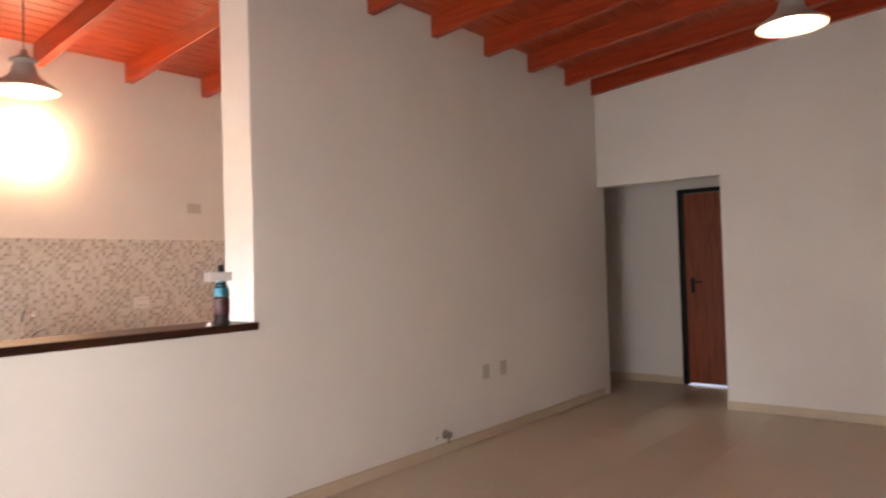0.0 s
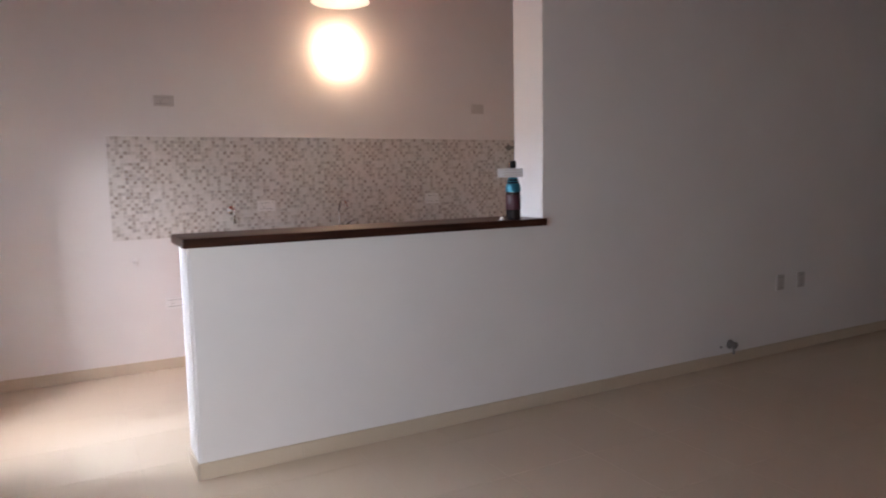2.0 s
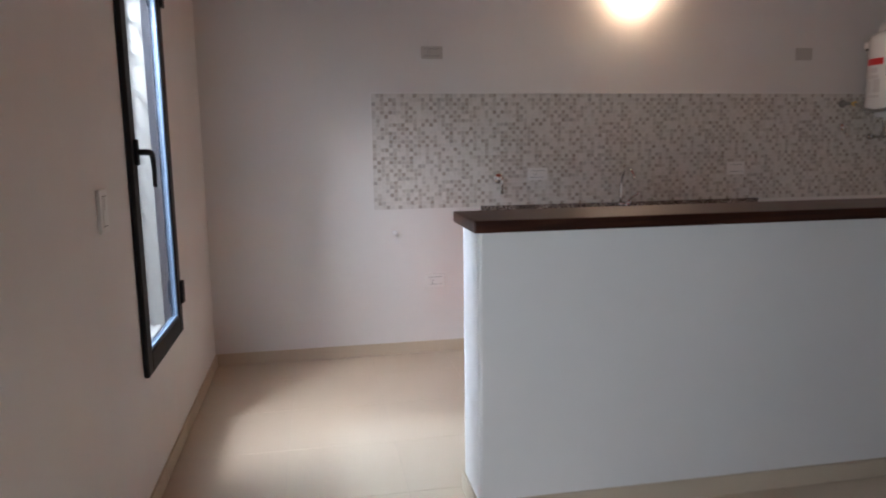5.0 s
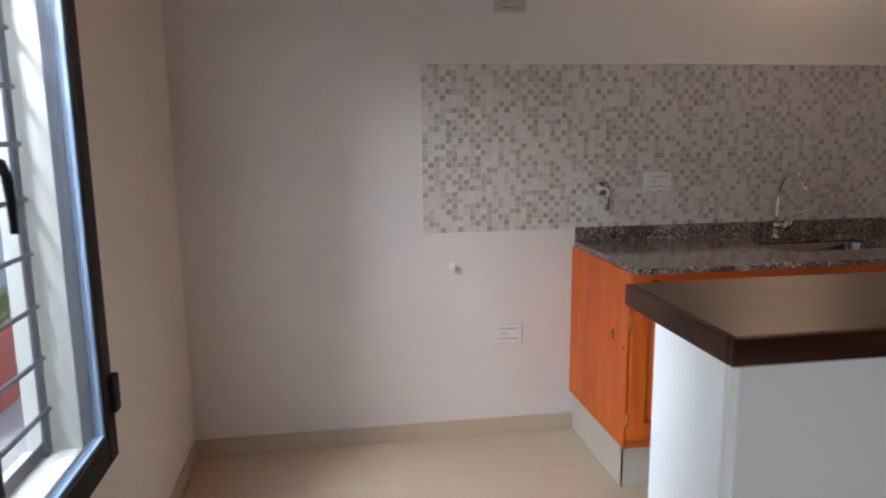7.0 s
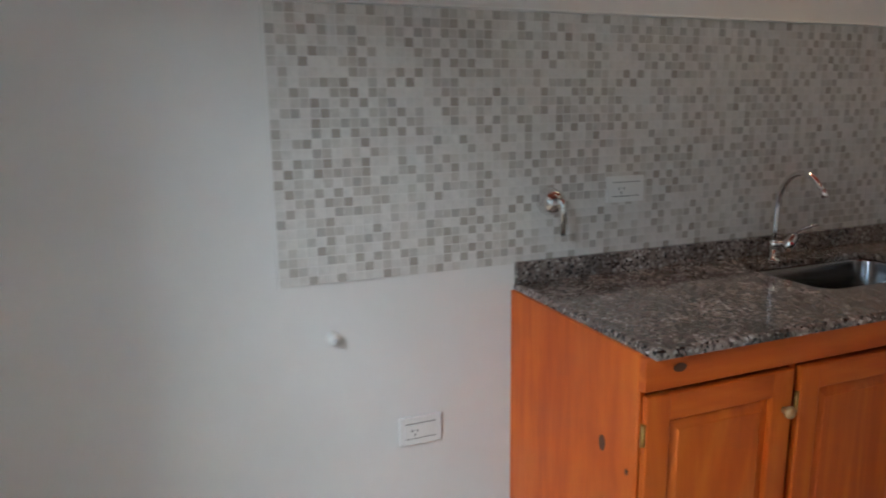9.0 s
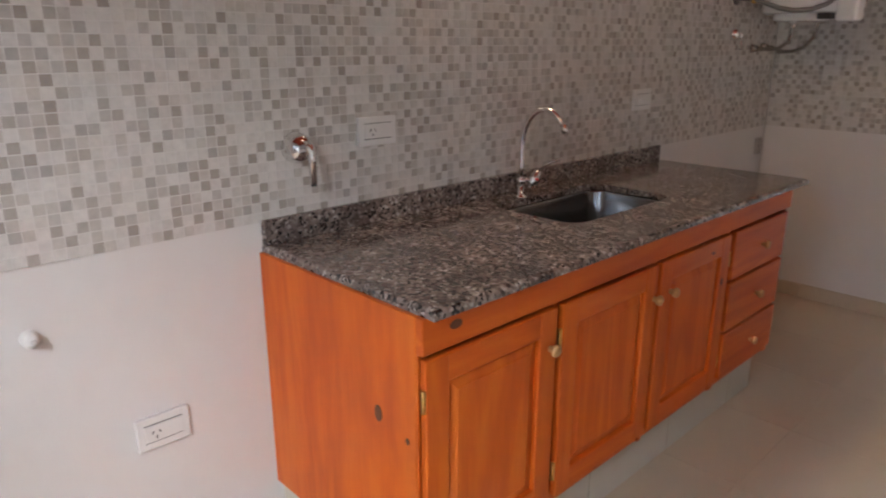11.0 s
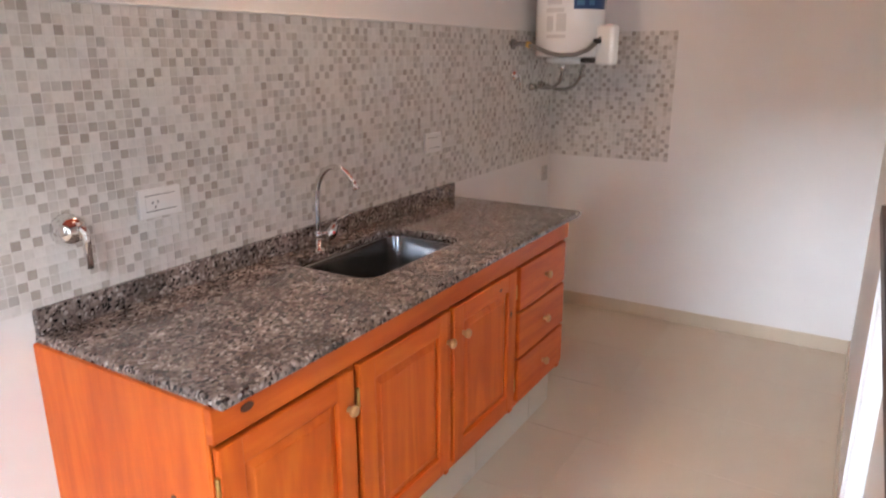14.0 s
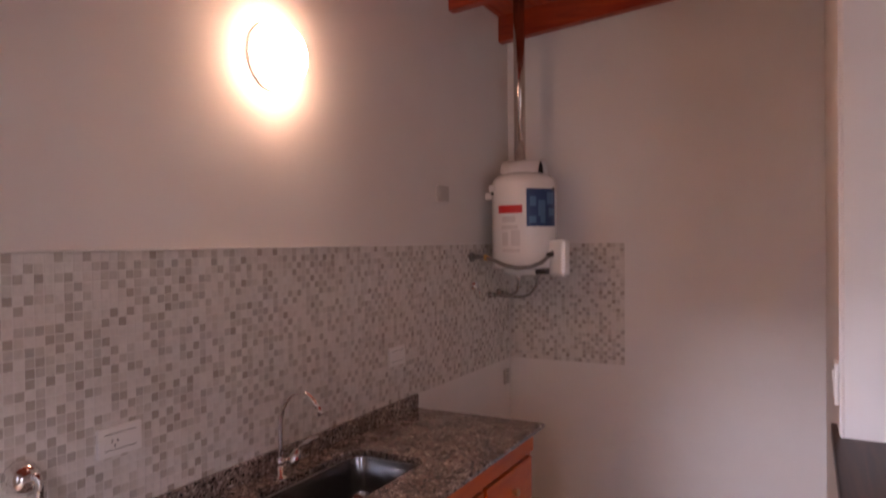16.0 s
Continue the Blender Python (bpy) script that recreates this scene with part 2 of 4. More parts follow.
PORCELAIN = porcelain()
FLOORGROUT = paint("beige_floor_grout", (0.55, 0.475, 0.37), (0.50, 0.43, 0.335), 0.6)
REVEAL = paint("grey_reveal_plaster", (0.50, 0.51, 0.475), (0.42, 0.43, 0.40), 0.9, 0.9)
PLINTH = paint("pale_plinth_tile", (0.62, 0.59, 0.53), (0.56, 0.53, 0.47), 0.35)
GROUND = paint("pale_concrete_ground", (0.42, 0.40, 0.37), (0.34, 0.32, 0.29), 0.9, 0.8)

# ---------------------------------------------------------------- building helpers
ORIGIN = {}


def box(bm, x0, x1, y0, y1, z0, z1, bevel=0.0, seg=2):
    vs = [bm.verts.new((x, y, z)) for x in (x0, x1) for y in (y0, y1) for z in (z0, z1)]
    fs = [bm.faces.new([vs[i] for i in q]) for q in ((0, 1, 3, 2), (4, 6, 7, 5), (0, 4, 5, 1), (2, 3, 7, 6), (0, 2, 6, 4), (1, 5, 7, 3))]
    if bevel:
        edges = list({e for f in fs for e in f.edges})
        bmesh.ops.bevel(bm, geom=edges, offset=bevel, segments=seg, affect="EDGES", profile=0.5)
    return bm


def prism(bm, outline, z0, z1, bevel=0.0):
    """An upright prism over a plan outline (counter-clockwise)."""
    lo = [bm.verts.new((x, y, z0)) for x, y in outline]
    hi = [bm.verts.new((x, y, z1)) for x, y in outline]
    n = len(outline)
    fs = [bm.faces.new(lo[::-1]), bm.faces.new(hi)]
    fs += [bm.faces.new((lo[i], lo[(i + 1) % n], hi[(i + 1) % n], hi[i])) for i in range(n)]
    if bevel:
        bmesh.ops.bevel(bm, geom=list({e for f in fs for e in f.edges}), offset=bevel, segments=2, affect="EDGES", profile=0.5)
    return bm


def sweep(bm, pts, r, seg=10, caps=True):
    """A round tube along points; r is one radius or one for each point."""
    pts = [Vector(p) for p in pts]
    rs = r if isinstance(r, (list, tuple)) else [r] * len(pts)
    rings, up = [], None
    for i, p in enumerate(pts):
        d = (pts[min(i + 1, len(pts) - 1)] - pts[max(i - 1, 0)]).normalized()
        if up is None:
            up = d.orthogonal().normalized()
        up = (up - d * up.dot(d)).normalized()
        side = d.cross(up)
        rings.append([bm.verts.new(p + (up * math.cos(a) + side * math.sin(a)) * rs[i]) for a in (2 * math.pi * k / seg for k in range(seg))])
    for a, b in zip(rings, rings[1:]):
        for k in range(seg):
            bm.faces.new((a[k], a[(k + 1) % seg], b[(k + 1) % seg], b[k])).smooth = True
    if caps:
        bm.faces.new(rings[0][::-1])
        bm.faces.new(rings[-1])
    return bm


def lathe(bm, profile, m=Matrix.Identity(4), seg=32):
    """A turned form: (radius, height) pairs about the z axis of m."""
    rings = []
    for r, h in profile:
        if r < 1e-5:
            rings.append([bm.verts.new(m @ Vector((0, 0, h)))])
        else:
            rings.append([bm.verts.new(m @ Vector((r * math.cos(2 * math.pi * k / seg), r * math.sin(2 * math.pi * k / seg), h))) for k in range(seg)])
    for a, b in zip(rings, rings[1:]):
        for k in range(seg):
            j = (k + 1) % seg
            q = [a[0]] if len(a) == 1 else [a[k], a[j]]
            q += [b[0]] if len(b) == 1 else [b[j], b[k]]
            if len(q) > 2:
                bm.faces.new(q).smooth = True
    return bm


def mesh_of(bm, name, mat):
    bmesh.ops.recalc_face_normals(bm, faces=bm.faces)
    me = bpy.data.meshes.new(name)
    bm.to_mesh(me)
    bm.free()
    me.materials.append(mat)
    return me


def thing(name, place, label, category, group=""):
    ob = new(name)
    ob.empty_display_size = 0.05
    ob.location = place
    ORIGIN[ob.name] = Vector(place)
    return tagged(ob, label, category, group)


def part(name, bm, mat, parent, label=""):
    """Links a bmesh, made in world metres, as one mesh under a thing or a part."""
    o = ORIGIN[parent.name]
    bmesh.ops.translate(bm, verts=bm.verts, vec=-o)
    ob = new(name, mesh_of(bm, name, mat))
    ob.parent = parent
    ORIGIN[ob.name] = o
    return tagged(ob, label)


def structure(name, bm, mat, label, category):
    ob = new(name, mesh_of(bm, name, mat))
    ORIGIN[ob.name] = Vector((0, 0, 0))
    return tagged(ob, label, category, "", "structure")


def B():
    return bmesh.new()


# ---------------------------------------------------------------- the plan
X_END, Y_BACK, X_KIT, Y_REAR, X_HALL = 7.09, 1.992, 4.722, -4.8, 8.08
T = 0.298
BEAM_H, BEAM_W = 0.15, 0.065


def z_beam(y):
    return 2.996 - 0.094 * y


def z_board(y):
    return z_beam(y) + BEAM_H


def wall(bm, x0, x1, y0, y1, z0=-0.02, z1=None):
    """A wall block whose top follows the roof, or ends at z1."""
    v = [bm.verts.new((x, y, z)) for x, y, z in (
        (x0, y0, z0), (x1, y0, z0), (x1, y1, z0), (x0, y1, z0),
        (x0, y0, z1 or z_board(y0) + 0.005), (x1, y0, z1 or z_board(y0) + 0.005),
        (x1, y1, z1 or z_board(y1) + 0.005), (x0, y1, z1 or z_board(y1) + 0.005))]
    for q in ((3, 2, 1, 0), (4, 5, 6, 7), (0, 1, 5, 4), (1, 2, 6, 5), (2, 3, 7, 6), (3, 0, 4, 7)):
        bm.faces.new([v[i] for i in q])
    return bm


def wall_holes(axis, lo, hi, a0, a1, holes):
    """A wall with through openings: holes are (from, to, sill, head) along its length. axis 'x': it stands at x lo..hi and runs in y."""
    bm = B()

    def put(s, e, z0=-0.02, z1=None):
        if e - s > 1e-4:
            wall(bm, *((lo, hi, s, e) if axis == "x" else (s, e, lo, hi)), z0, z1)
    at = a0
    for s, e, z0, z1 in sorted(holes):
        put(at, s)
        if z0 > 0.01:
            put(s, e, -0.02, z0)
        put(s, e, z1)
        at = e
    put(at, a1)
    return bm


WIN = (0.350, 0.985, 0.512, 2.012)
DOOR_GL = (-2.52, -0.88, 0.0, 2.06)
wall_left = structure("wall_west", wall_holes("x", -0.2, 0.0, Y_REAR - 0.2, Y_BACK + 0.2, [WIN, DOOR_GL]), WALL,
                      "white painted plaster wall with a narrow window", "wall")
wall_back = structure("wall_north", wall_holes("y", Y_BACK, Y_BACK + 0.2, 0.0, X_HALL + 0.2, []), WALL,
                      "white painted kitchen wall behind the mosaic tiles", "wall")
structure("wall_south", wall_holes("y", Y_REAR - 0.2, Y_REAR, 0.0, X_HALL + 0.2, []), WALL,
          "plain white wall closing the living room", "wall")
structure("wall_kitchen_end", wall(B(), X_KIT, X_KIT + 0.12, T, Y_BACK), WALL, "white painted wall at the end of the kitchen", "wall")
structure("wall_east", wall_holes("x", X_END, X_END + 0.14, Y_REAR, Y_BACK, [(-1.195, -0.0, 0.0, 2.075)]), WALL,
          "white painted wall with an open passage to the hall", "wall")
structure("wall_hall", wall_holes("x", X_HALL, X_HALL + 0.14, Y_REAR, Y_BACK, [(-1.23, -0.43, 0.0, 2.075)]), WALL,
          "white painted hall wall around a wooden door", "wall")

# full-height partition, and the low wall that goes on from it
bm = B()
v = []
for z in (0, 1):
    for x, y in ((3.03, 0.0), (X_END, 0.0), (X_END, T), (3.04, T)):
        v.append(bm.verts.new((x, y, -0.02 if z == 0 else z_board(y) + 0.005)))
for q in ((3, 2, 1, 0), (4, 5, 6, 7), (0, 1, 5, 4), (1, 2, 6, 5), (2, 3, 7, 6), (3, 0, 4, 7)):
    bm.faces.new([v[i] for i in q])
bmesh.ops.bevel(bm, geom=[e for e in bm.edges if abs(e.verts[0].co.z - e.verts[1].co.z) > 1 and e.verts[0].co.x < 3.2 and e.verts[0].co.y > 0.1], offset=0.012, segments=3, affect="EDGES")
structure("wall_partition", bm, WALL, "white painted partition between living room and kitchen", "wall")
bm = prism(B(), ((1.15, 0.0), (3.03, 0.0), (3.034, 0.24), (1.15, 0.24)), -0.02, 1.026)
bmesh.ops.bevel(bm, geom=[e for e in bm.edges if abs(e.verts[0].co.z - e.verts[1].co.z) > 0.5 and e.verts[0].co.x < 2], offset=0.012, segments=3, affect="EDGES")
structure("wall_low", bm, WALL, "white painted low wall under the bar top", "wall")

# ceiling boards, beams and roof
bm = B()
y = Y_REAR - 0.2
while y < Y_BACK + 0.2:
    y1 = min(y + 0.098, Y_BACK + 0.2)
    vs = []
    for yy, up in ((y, 0.006), (y + 0.005, 0.0), (y1 - 0.005, 0.0), (y1, 0.006)):
        vs.append((bm.verts.new((-0.2, yy, z_board(yy) + up)), bm.verts.new((X_HALL + 0.2, yy, z_board(yy) + up))))
    for a, b in zip(vs, vs[1:]):
        bm.faces.new((a[0], b[0], b[1], a[1]))
    y += 0.098
structure("ceiling", bm, BOARD, "red stained tongue and groove board ceiling sloping down to the kitchen", "ceiling")
# unseen slab, added above the boards to keep sky light out
bm = B()
vs = [bm.verts.new((x, yy, z_board(yy) + dz)) for dz in (0.02, 0.09) for x, yy in ((-0.32, Y_REAR - 0.4), (X_HALL + 0.4, Y_REAR - 0.4), (X_HALL + 0.4, Y_BACK + 0.4), (-0.32, Y_BACK + 0.4))]
for q in ((3, 2, 1, 0), (4, 5, 6, 7), (0, 1, 5, 4), (1, 2, 6, 5), (2, 3, 7, 6), (3, 0, 4, 7)):
    bm.faces.new([vs[i] for i in q])
structure("roof", bm, GROUND, "plain pale unseen slab added over the ceiling to block the sky", "roof")


def beam(x):
    bm = B()
    vs = [bm.verts.new((xx, yy, z_beam(yy) + dz)) for dz in (0.0, BEAM_H + 0.008) for xx, yy in ((x, Y_REAR), (x + BEAM_W, Y_REAR), (x + BEAM_W, Y_BACK), (x, Y_BACK))]
    fs = [bm.faces.new([vs[i] for i in q]) for q in ((3, 2, 1, 0), (4, 5, 6, 7), (0, 1, 5, 4), (1, 2, 6, 5), (2, 3, 7, 6), (3, 0, 4, 7))]
    bmesh.ops.bevel(bm, geom=[e for e in bm.edges if abs(e.verts[0].co.y - e.verts[1].co.y) > 1], offset=0.004, segments=1, affect="EDGES")
    return structure("roof_beam", bm, BEAM, "red stained timber roof beam under the boards", "beam")


for k in range(-6, 5):
    beam(3.945 + 0.64 * k)
beam(X_END - BEAM_W + 0.002)
beam(7.6)


def skirting(name, x0, x1, y0, y1):
    """A row of low tiles on a mortar bed; each tile is a piece of its own."""
    bed = 0.0012
    along_x = x1 - x0 > y1 - y0
    core = (x0, x1, y0 + bed, y1 - bed) if along_x else (x0 + bed, x1 - bed, y0, y1)
    ob = structure(name, box(B(), *core, 0.0, 0.0735), FLOORGROUT, "low beige tile skirting along the wall foot", "skirting")
    at, end = (x0, x1) if along_x else (y0, y1)
    while at < end - 1e-4:
        to = min(at + 0.464, end)
        if end - to < 0.03:
            to = end
        span = (at + 0.0008, to - 0.0008)
        t = new("tile", mesh_of(box(B(), *(span + (y0, y1) if along_x else (x0, x1) + span), 0.001, 0.075, 0.0025, 1), "tile", PORCELAIN))
        t.parent = ob
        at = to
    return ob


K = 0.010
skirting("baseboard_1", 0.0, K, DOOR_GL[1] + 0.0, Y_BACK)
skirting("baseboard_2", 0.0, K, Y_REAR, DOOR_GL[0])
skirting("baseboard_3", K, 1.655, Y_BACK - K, Y_BACK)
skirting("baseboard_4", 3.495, X_KIT - K, Y_BACK - K, Y_BACK)
skirting("baseboard_5", X_KIT - K, X_KIT, T, Y_BACK)
skirting("baseboard_6", 1.15, X_END, -K, 0.0)
skirting("baseboard_7", 1.15 - K, 1.15, -K, 0.25)
skirting("baseboard_8", 1.15, 3.04, 0.24, 0.25)
skirting("baseboard_9", X_END - K, X_END, Y_REAR, -1.195)
skirting("baseboard_10", X_HALL - K, X_HALL, -0.425, Y_BACK)
skirting("baseboard_11", 3.045, X_KIT - K, T, T + K)

# ---------------------------------------------------------------- outdoors
structure("ground", box(B(), -60, 60, -60, 60, -0.3, -0.12), GROUND, "pale concrete ground of the side yard", "ground")
structure("boundary_wall", box(B(), -2.75, -2.6, -8, 9, -0.12, 1.35, 0.01), OUTER, "rough white plastered boundary wall", "wall")
pot = thing("planter", (-1.35, 3.0, -0.12), "red painted garden planter with low green leaves", "planter")
part("trough", box(B(), -1.52, -1.18, 2.4, 3.7, -0.12, 0.28, 0.015), REDPAINT, pot)
bm = B()
rnd = random.Random(4)
for _ in range(260):
    p = Vector((rnd.uniform(-1.5, -1.2), rnd.uniform(2.42, 3.68), rnd.uniform(0.27, 0.36)))
    d = Vector((rnd.uniform(-1, 1), rnd.uniform(-1, 1), rnd.uniform(0.6, 2.2))).normalized() * rnd.uniform(0.07, 0.2)
    s = d.cross(Vector((0.3, 0.2, 1))).normalized() * 0.014
    a, b, c, e = p - s * 0.5, p + d * 0.5 - s, p + d, p + d * 0.5 + s
    bm.faces.new([bm.verts.new(q) for q in (a, b, c, e)])
part("leaves", bm, LEAF, pot, "low green leaves")

# ---------------------------------------------------------------- window, glazed door, hall door


def frame_bars(bm, x0, x1, y0, y1, z0, z1, w, wb=None, bevel=0.004):
    wb = wb or w
    box(bm, x0, x1, y0, y0 + w, z0, z1, bevel, 1)
    box(bm, x0, x1, y1 - w, y1, z0, z1, bevel, 1)
    box(bm, x0, x1, y0 + w, y1 - w, z0, z0 + wb, bevel, 1)
    box(bm, x0, x1, y0 + w, y1 - w, z1 - w, z1, bevel, 1)
    return bm


def glazed(name, y0, y1, z0, z1, label, category, handle_z, hinge_z, bottom, leaf_sides):
    ob = thing(name, (-0.03, (y0 + y1) / 2, z0), label, category)
    ob["kind"] = "structure"
    fixed = part("window_frame", frame_bars(B(), -0.055, -0.002, y0 + 0.001, y1 - 0.001, z0 + 0.001, z1 - 0.001, 0.035), SKYSHEEN, ob, "black aluminium frame with the sky's blue-grey reflection put into its colour")
    for s0, s1, hand in leaf_sides:
        sash = part("sash", frame_bars(B(), 0.002, 0.020, s0, s1, z0 - 0.015, z1 + 0.012, 0.066, bottom), BLACK, ob, "black aluminium sash")
        part("outer_profile", frame_bars(B(), -0.030, 0.0015, s0 + 0.003, s1 - 0.003, z0 - 0.012, z1 + 0.009, 0.064, bottom - 0.004, 0.002), SKYSHEEN, sash, "black outer sash profile with the sky's blue-grey reflection put into its colour")
        bead = part("glazing_bead", frame_bars(B(), 0.0025, 0.013, s0 + 0.064, s1 - 0.064, z0 - 0.015 + bottom - 0.002, z1 - 0.052, 0.010, None, 0.002), BEADBLUE, sash, "blue-grey glazing bead")
        pane = part("pane", box(B(), -0.003, 0.002, s0 + 0.06, s1 - 0.06, z0 - 0.015 + bottom - 0.005, z1 - 0.049), GLASS, sash, "clear glass")
        pane.visible_shadow = False
        h = B()
        yh = s0 + 0.045 if hand > 0 else s1 - 0.045
        box(h, 0.018, 0.032, yh - 0.013, yh + 0.013, handle_z - 0.045, handle_z + 0.045, 0.004)
        sweep(h, [(0.030, yh, handle_z), (0.052, yh, handle_z), (0.062, yh + 0.012 * hand, handle_z), (0.064, yh + 0.045 * hand, handle_z - 0.004),
                  (0.064, yh + 0.062 * hand, handle_z - 0.025), (0.064, yh + 0.068 * hand, handle_z - 0.07), (0.062, yh + 0.072 * hand, handle_z - 0.125)],
              [0.011, 0.011, 0.011, 0.010, 0.009, 0.008, 0.007], 10)
        part("handle", h, BLACK, sash, "black lever handle")
        ye = s1 if hand > 0 else s0
        for z in hinge_z:
            part("hinge", box(B(), 0.014, 0.034, ye - 0.03, ye + 0.012, z, z + 0.10, 0.004), BLACK, sash, "black hinge")
    return ob


window_1 = glazed("window_1", *WIN, "narrow black aluminium casement window, shut, behind iron bars", "window", 1.30, (0.625, 1.895), 0.08,
                  [(0.334, 1.0, 1)])
door_1 = glazed("door_1", *DOOR_GL, "black aluminium double-leaf glazed door, shut", "glazed door", 1.05, (0.50, 1.75), 0.09,
                [(-1.705, -0.866, 1), (-2.534, -1.695, -1)])
sill = part("window_sill", box(B(), -0.21, -0.056, WIN[0] + 0.001, WIN[1] - 0.001, WIN[2] + 0.001, WIN[2] + 0.02, 0.004), OUTER, window_1)

for y0, y1, z0, z1 in ((WIN[0] + 0.001, WIN[0] + 0.005, WIN[2] + 0.021, WIN[3] - 0.006), (WIN[1] - 0.005, WIN[1] - 0.001, WIN[2] + 0.021, WIN[3] - 0.006), (WIN[0] + 0.001, WIN[1] - 0.001, WIN[3] - 0.005, WIN[3] - 0.001)):
    part("reveal", box(B(), -0.199, -0.056, y0, y1, z0, z1), REVEAL, window_1, "grey plaster reveal")
grille = thing("window_grille", (-0.14, 0.67, WIN[2]), "slate grey iron window grille with round horizontal bars", "window grille")
for yy in (WIN[0] + 0.010, WIN[1] - 0.050):
    part("upright", box(B(), -0.143, -0.135, yy, yy + 0.038, WIN[2] + 0.02, WIN[3] - 0.006, 0.001, 1), SLATE, grille)
part("bottom_rail", box(B(), -0.151, -0.144, WIN[0] + 0.010, WIN[1] - 0.010, WIN[2] + 0.021, WIN[2] + 0.057, 0.001, 1), SLATE, grille)
for k in range(11):
    z = 0.655 + 0.1337 * k
    if z < WIN[3] - 0.03:
        part("bar", sweep(B(), [(-0.128, WIN[0] + 0.022, z), (-0.128, WIN[1] - 0.022, z)], 0.0065, 8), SLATE, grille)
door_2 = thing("door_2", (X_HALL, -0.84, 0), "dark red-brown wooden hall door, shut, in a dark frame", "door")
door_2["kind"] = "structure"
fr = B()
box(fr, X_HALL - 0.012, X_HALL + 0.10, -0.48, -0.432, 0, 2.073, 0.004)
box(fr, X_HALL - 0.012, X_HALL + 0.10, -1.228, -1.18, 0, 2.073, 0.004)
box(fr, X_HALL - 0.012, X_HALL + 0.10, -1.18, -0.48, 2.027, 2.073, 0.004)
part("door_frame", fr, BLACK, door_2, "dark painted door frame")
leaf = part("door_leaf", box(B(), X_HALL + 0.035, X_HALL + 0.075, -1.177, -0.483, 0.016, 2.023, 0.003), DOORWOOD, door_2)
h = box(B(), X_HALL + 0.027, X_HALL + 0.036, -0.575, -0.535, 0.97, 1.13, 0.004)
sweep(h, [(X_HALL + 0.03, -0.555, 1.09), (X_HALL - 0.018, -0.555, 1.09), (X_HALL - 0.024, -0.57, 1.09), (X_HALL - 0.024, -0.67, 1.088)], 0.009, 10)
part("door_handle", h, BLACK, leaf, "dark lever handle")

# ---------------------------------------------------------------- bar top
bm = prism(B(), ((1.139, -0.022), (3.029, -0.022), (3.029, 0.299), (3.2, 0.299), (3.2, 0.316), (1.139, 0.315)), 1.027, 1.067, 0.003)
bar = thing("bar_top", (2.0, 0.1, 1.027), "thick dark-stained wooden bar top on the low wall", "bar counter")
part("plank", bm, DARKWOOD, bar)
part("front_edging", box(B(), 1.131, 3.036, -0.031, -0.0215, 1.0265, 1.0672, 0.004), DARKWOOD, bar)
part("end_edging", box(B(), 1.1305, 1.1395, -0.021, 0.315, 1.0265, 1.0672, 0.004), DARKWOOD, bar)

# ---------------------------------------------------------------- sink cabinet, worktop, sink, tap
CX0, CX1, CYF, CZ0, CZ1 = 1.634, 3.485, 1.401, 0.176, 0.841
plinth = structure("plinth", box(B(), CX0 + 0.022, CX1 - 0.012, 1.448, Y_BACK - 0.001, 0.0, CZ0 - 0.001), GROUT, "masonry plinth under the sink cabinet", "plinth")
cab = thing("sink_cabinet", (2.56, 1.7, CZ0), "orange varnished pine sink cabinet with three panel doors and three drawers", "kitchen cabinet")
body = part("body", box(B(), CX0 + 0.02, CX1 - 0.02, CYF + 0.003, Y_BACK - 0.003, CZ0, 0.62), PINE, cab)
part("side_panel", box(B(), CX0, CX0 + 0.02, CYF, Y_BACK - 0.002, CZ0, CZ1, 0.002, 1), PINE, cab)
part("side_panel", box(B(), CX1 - 0.02, CX1, CYF, Y_BACK - 0.002, CZ0, CZ1, 0.002, 1), PINE, cab)
part("frieze", box(B(), CX0, CX1, CYF - 0.022, CYF, 0.762, CZ1, 0.002, 1), PINE_X, cab)
for x0, x1 in ((CX0, 1.640), (2.060, 2.084), (2.526, 2.546), (2.990, 3.02), (3.456, CX1)):
    part("stile", box(B(), x0, x1, CYF - 0.006, CYF, CZ0 + 0.001, 0.761, 0.001, 1), PINE, cab)


def oval(bm, centre, normal, a, b_, seg=14):
    c, n = Vector(centre), Vector(normal)
    side = n.cross(Vector((0, 0, 1))).normalized()
    ring = [bm.verts.new(c + side * a * math.cos(t) + Vector((0, 0, b_ * math.sin(t)))) for t in (2 * math.pi * k / seg for k in range(seg))]
    top = [bm.verts.new(v.co + n * 0.0012) for v in ring]
    bm.faces.new(top)
    for k in range(seg):
        bm.faces.new((ring[k], ring[(k + 1) % seg], top[(k + 1) % seg], top[k]))
    return bm


def knob(parent, x, z, y):
    m = Matrix.Translation((x, y, z)) @ Euler((radians(90), 0, 0)).to_matrix().to_4x4()
    part("knob", lathe(B(), [(0.0, -0.001), (0.008, -0.001), (0.007, 0.008), (0.014, 0.014), (0.0155, 0.019), (0.013, 0.025), (0.0, 0.027)], m, 16), KNOBWOOD, parent, "pale turned pine knob")


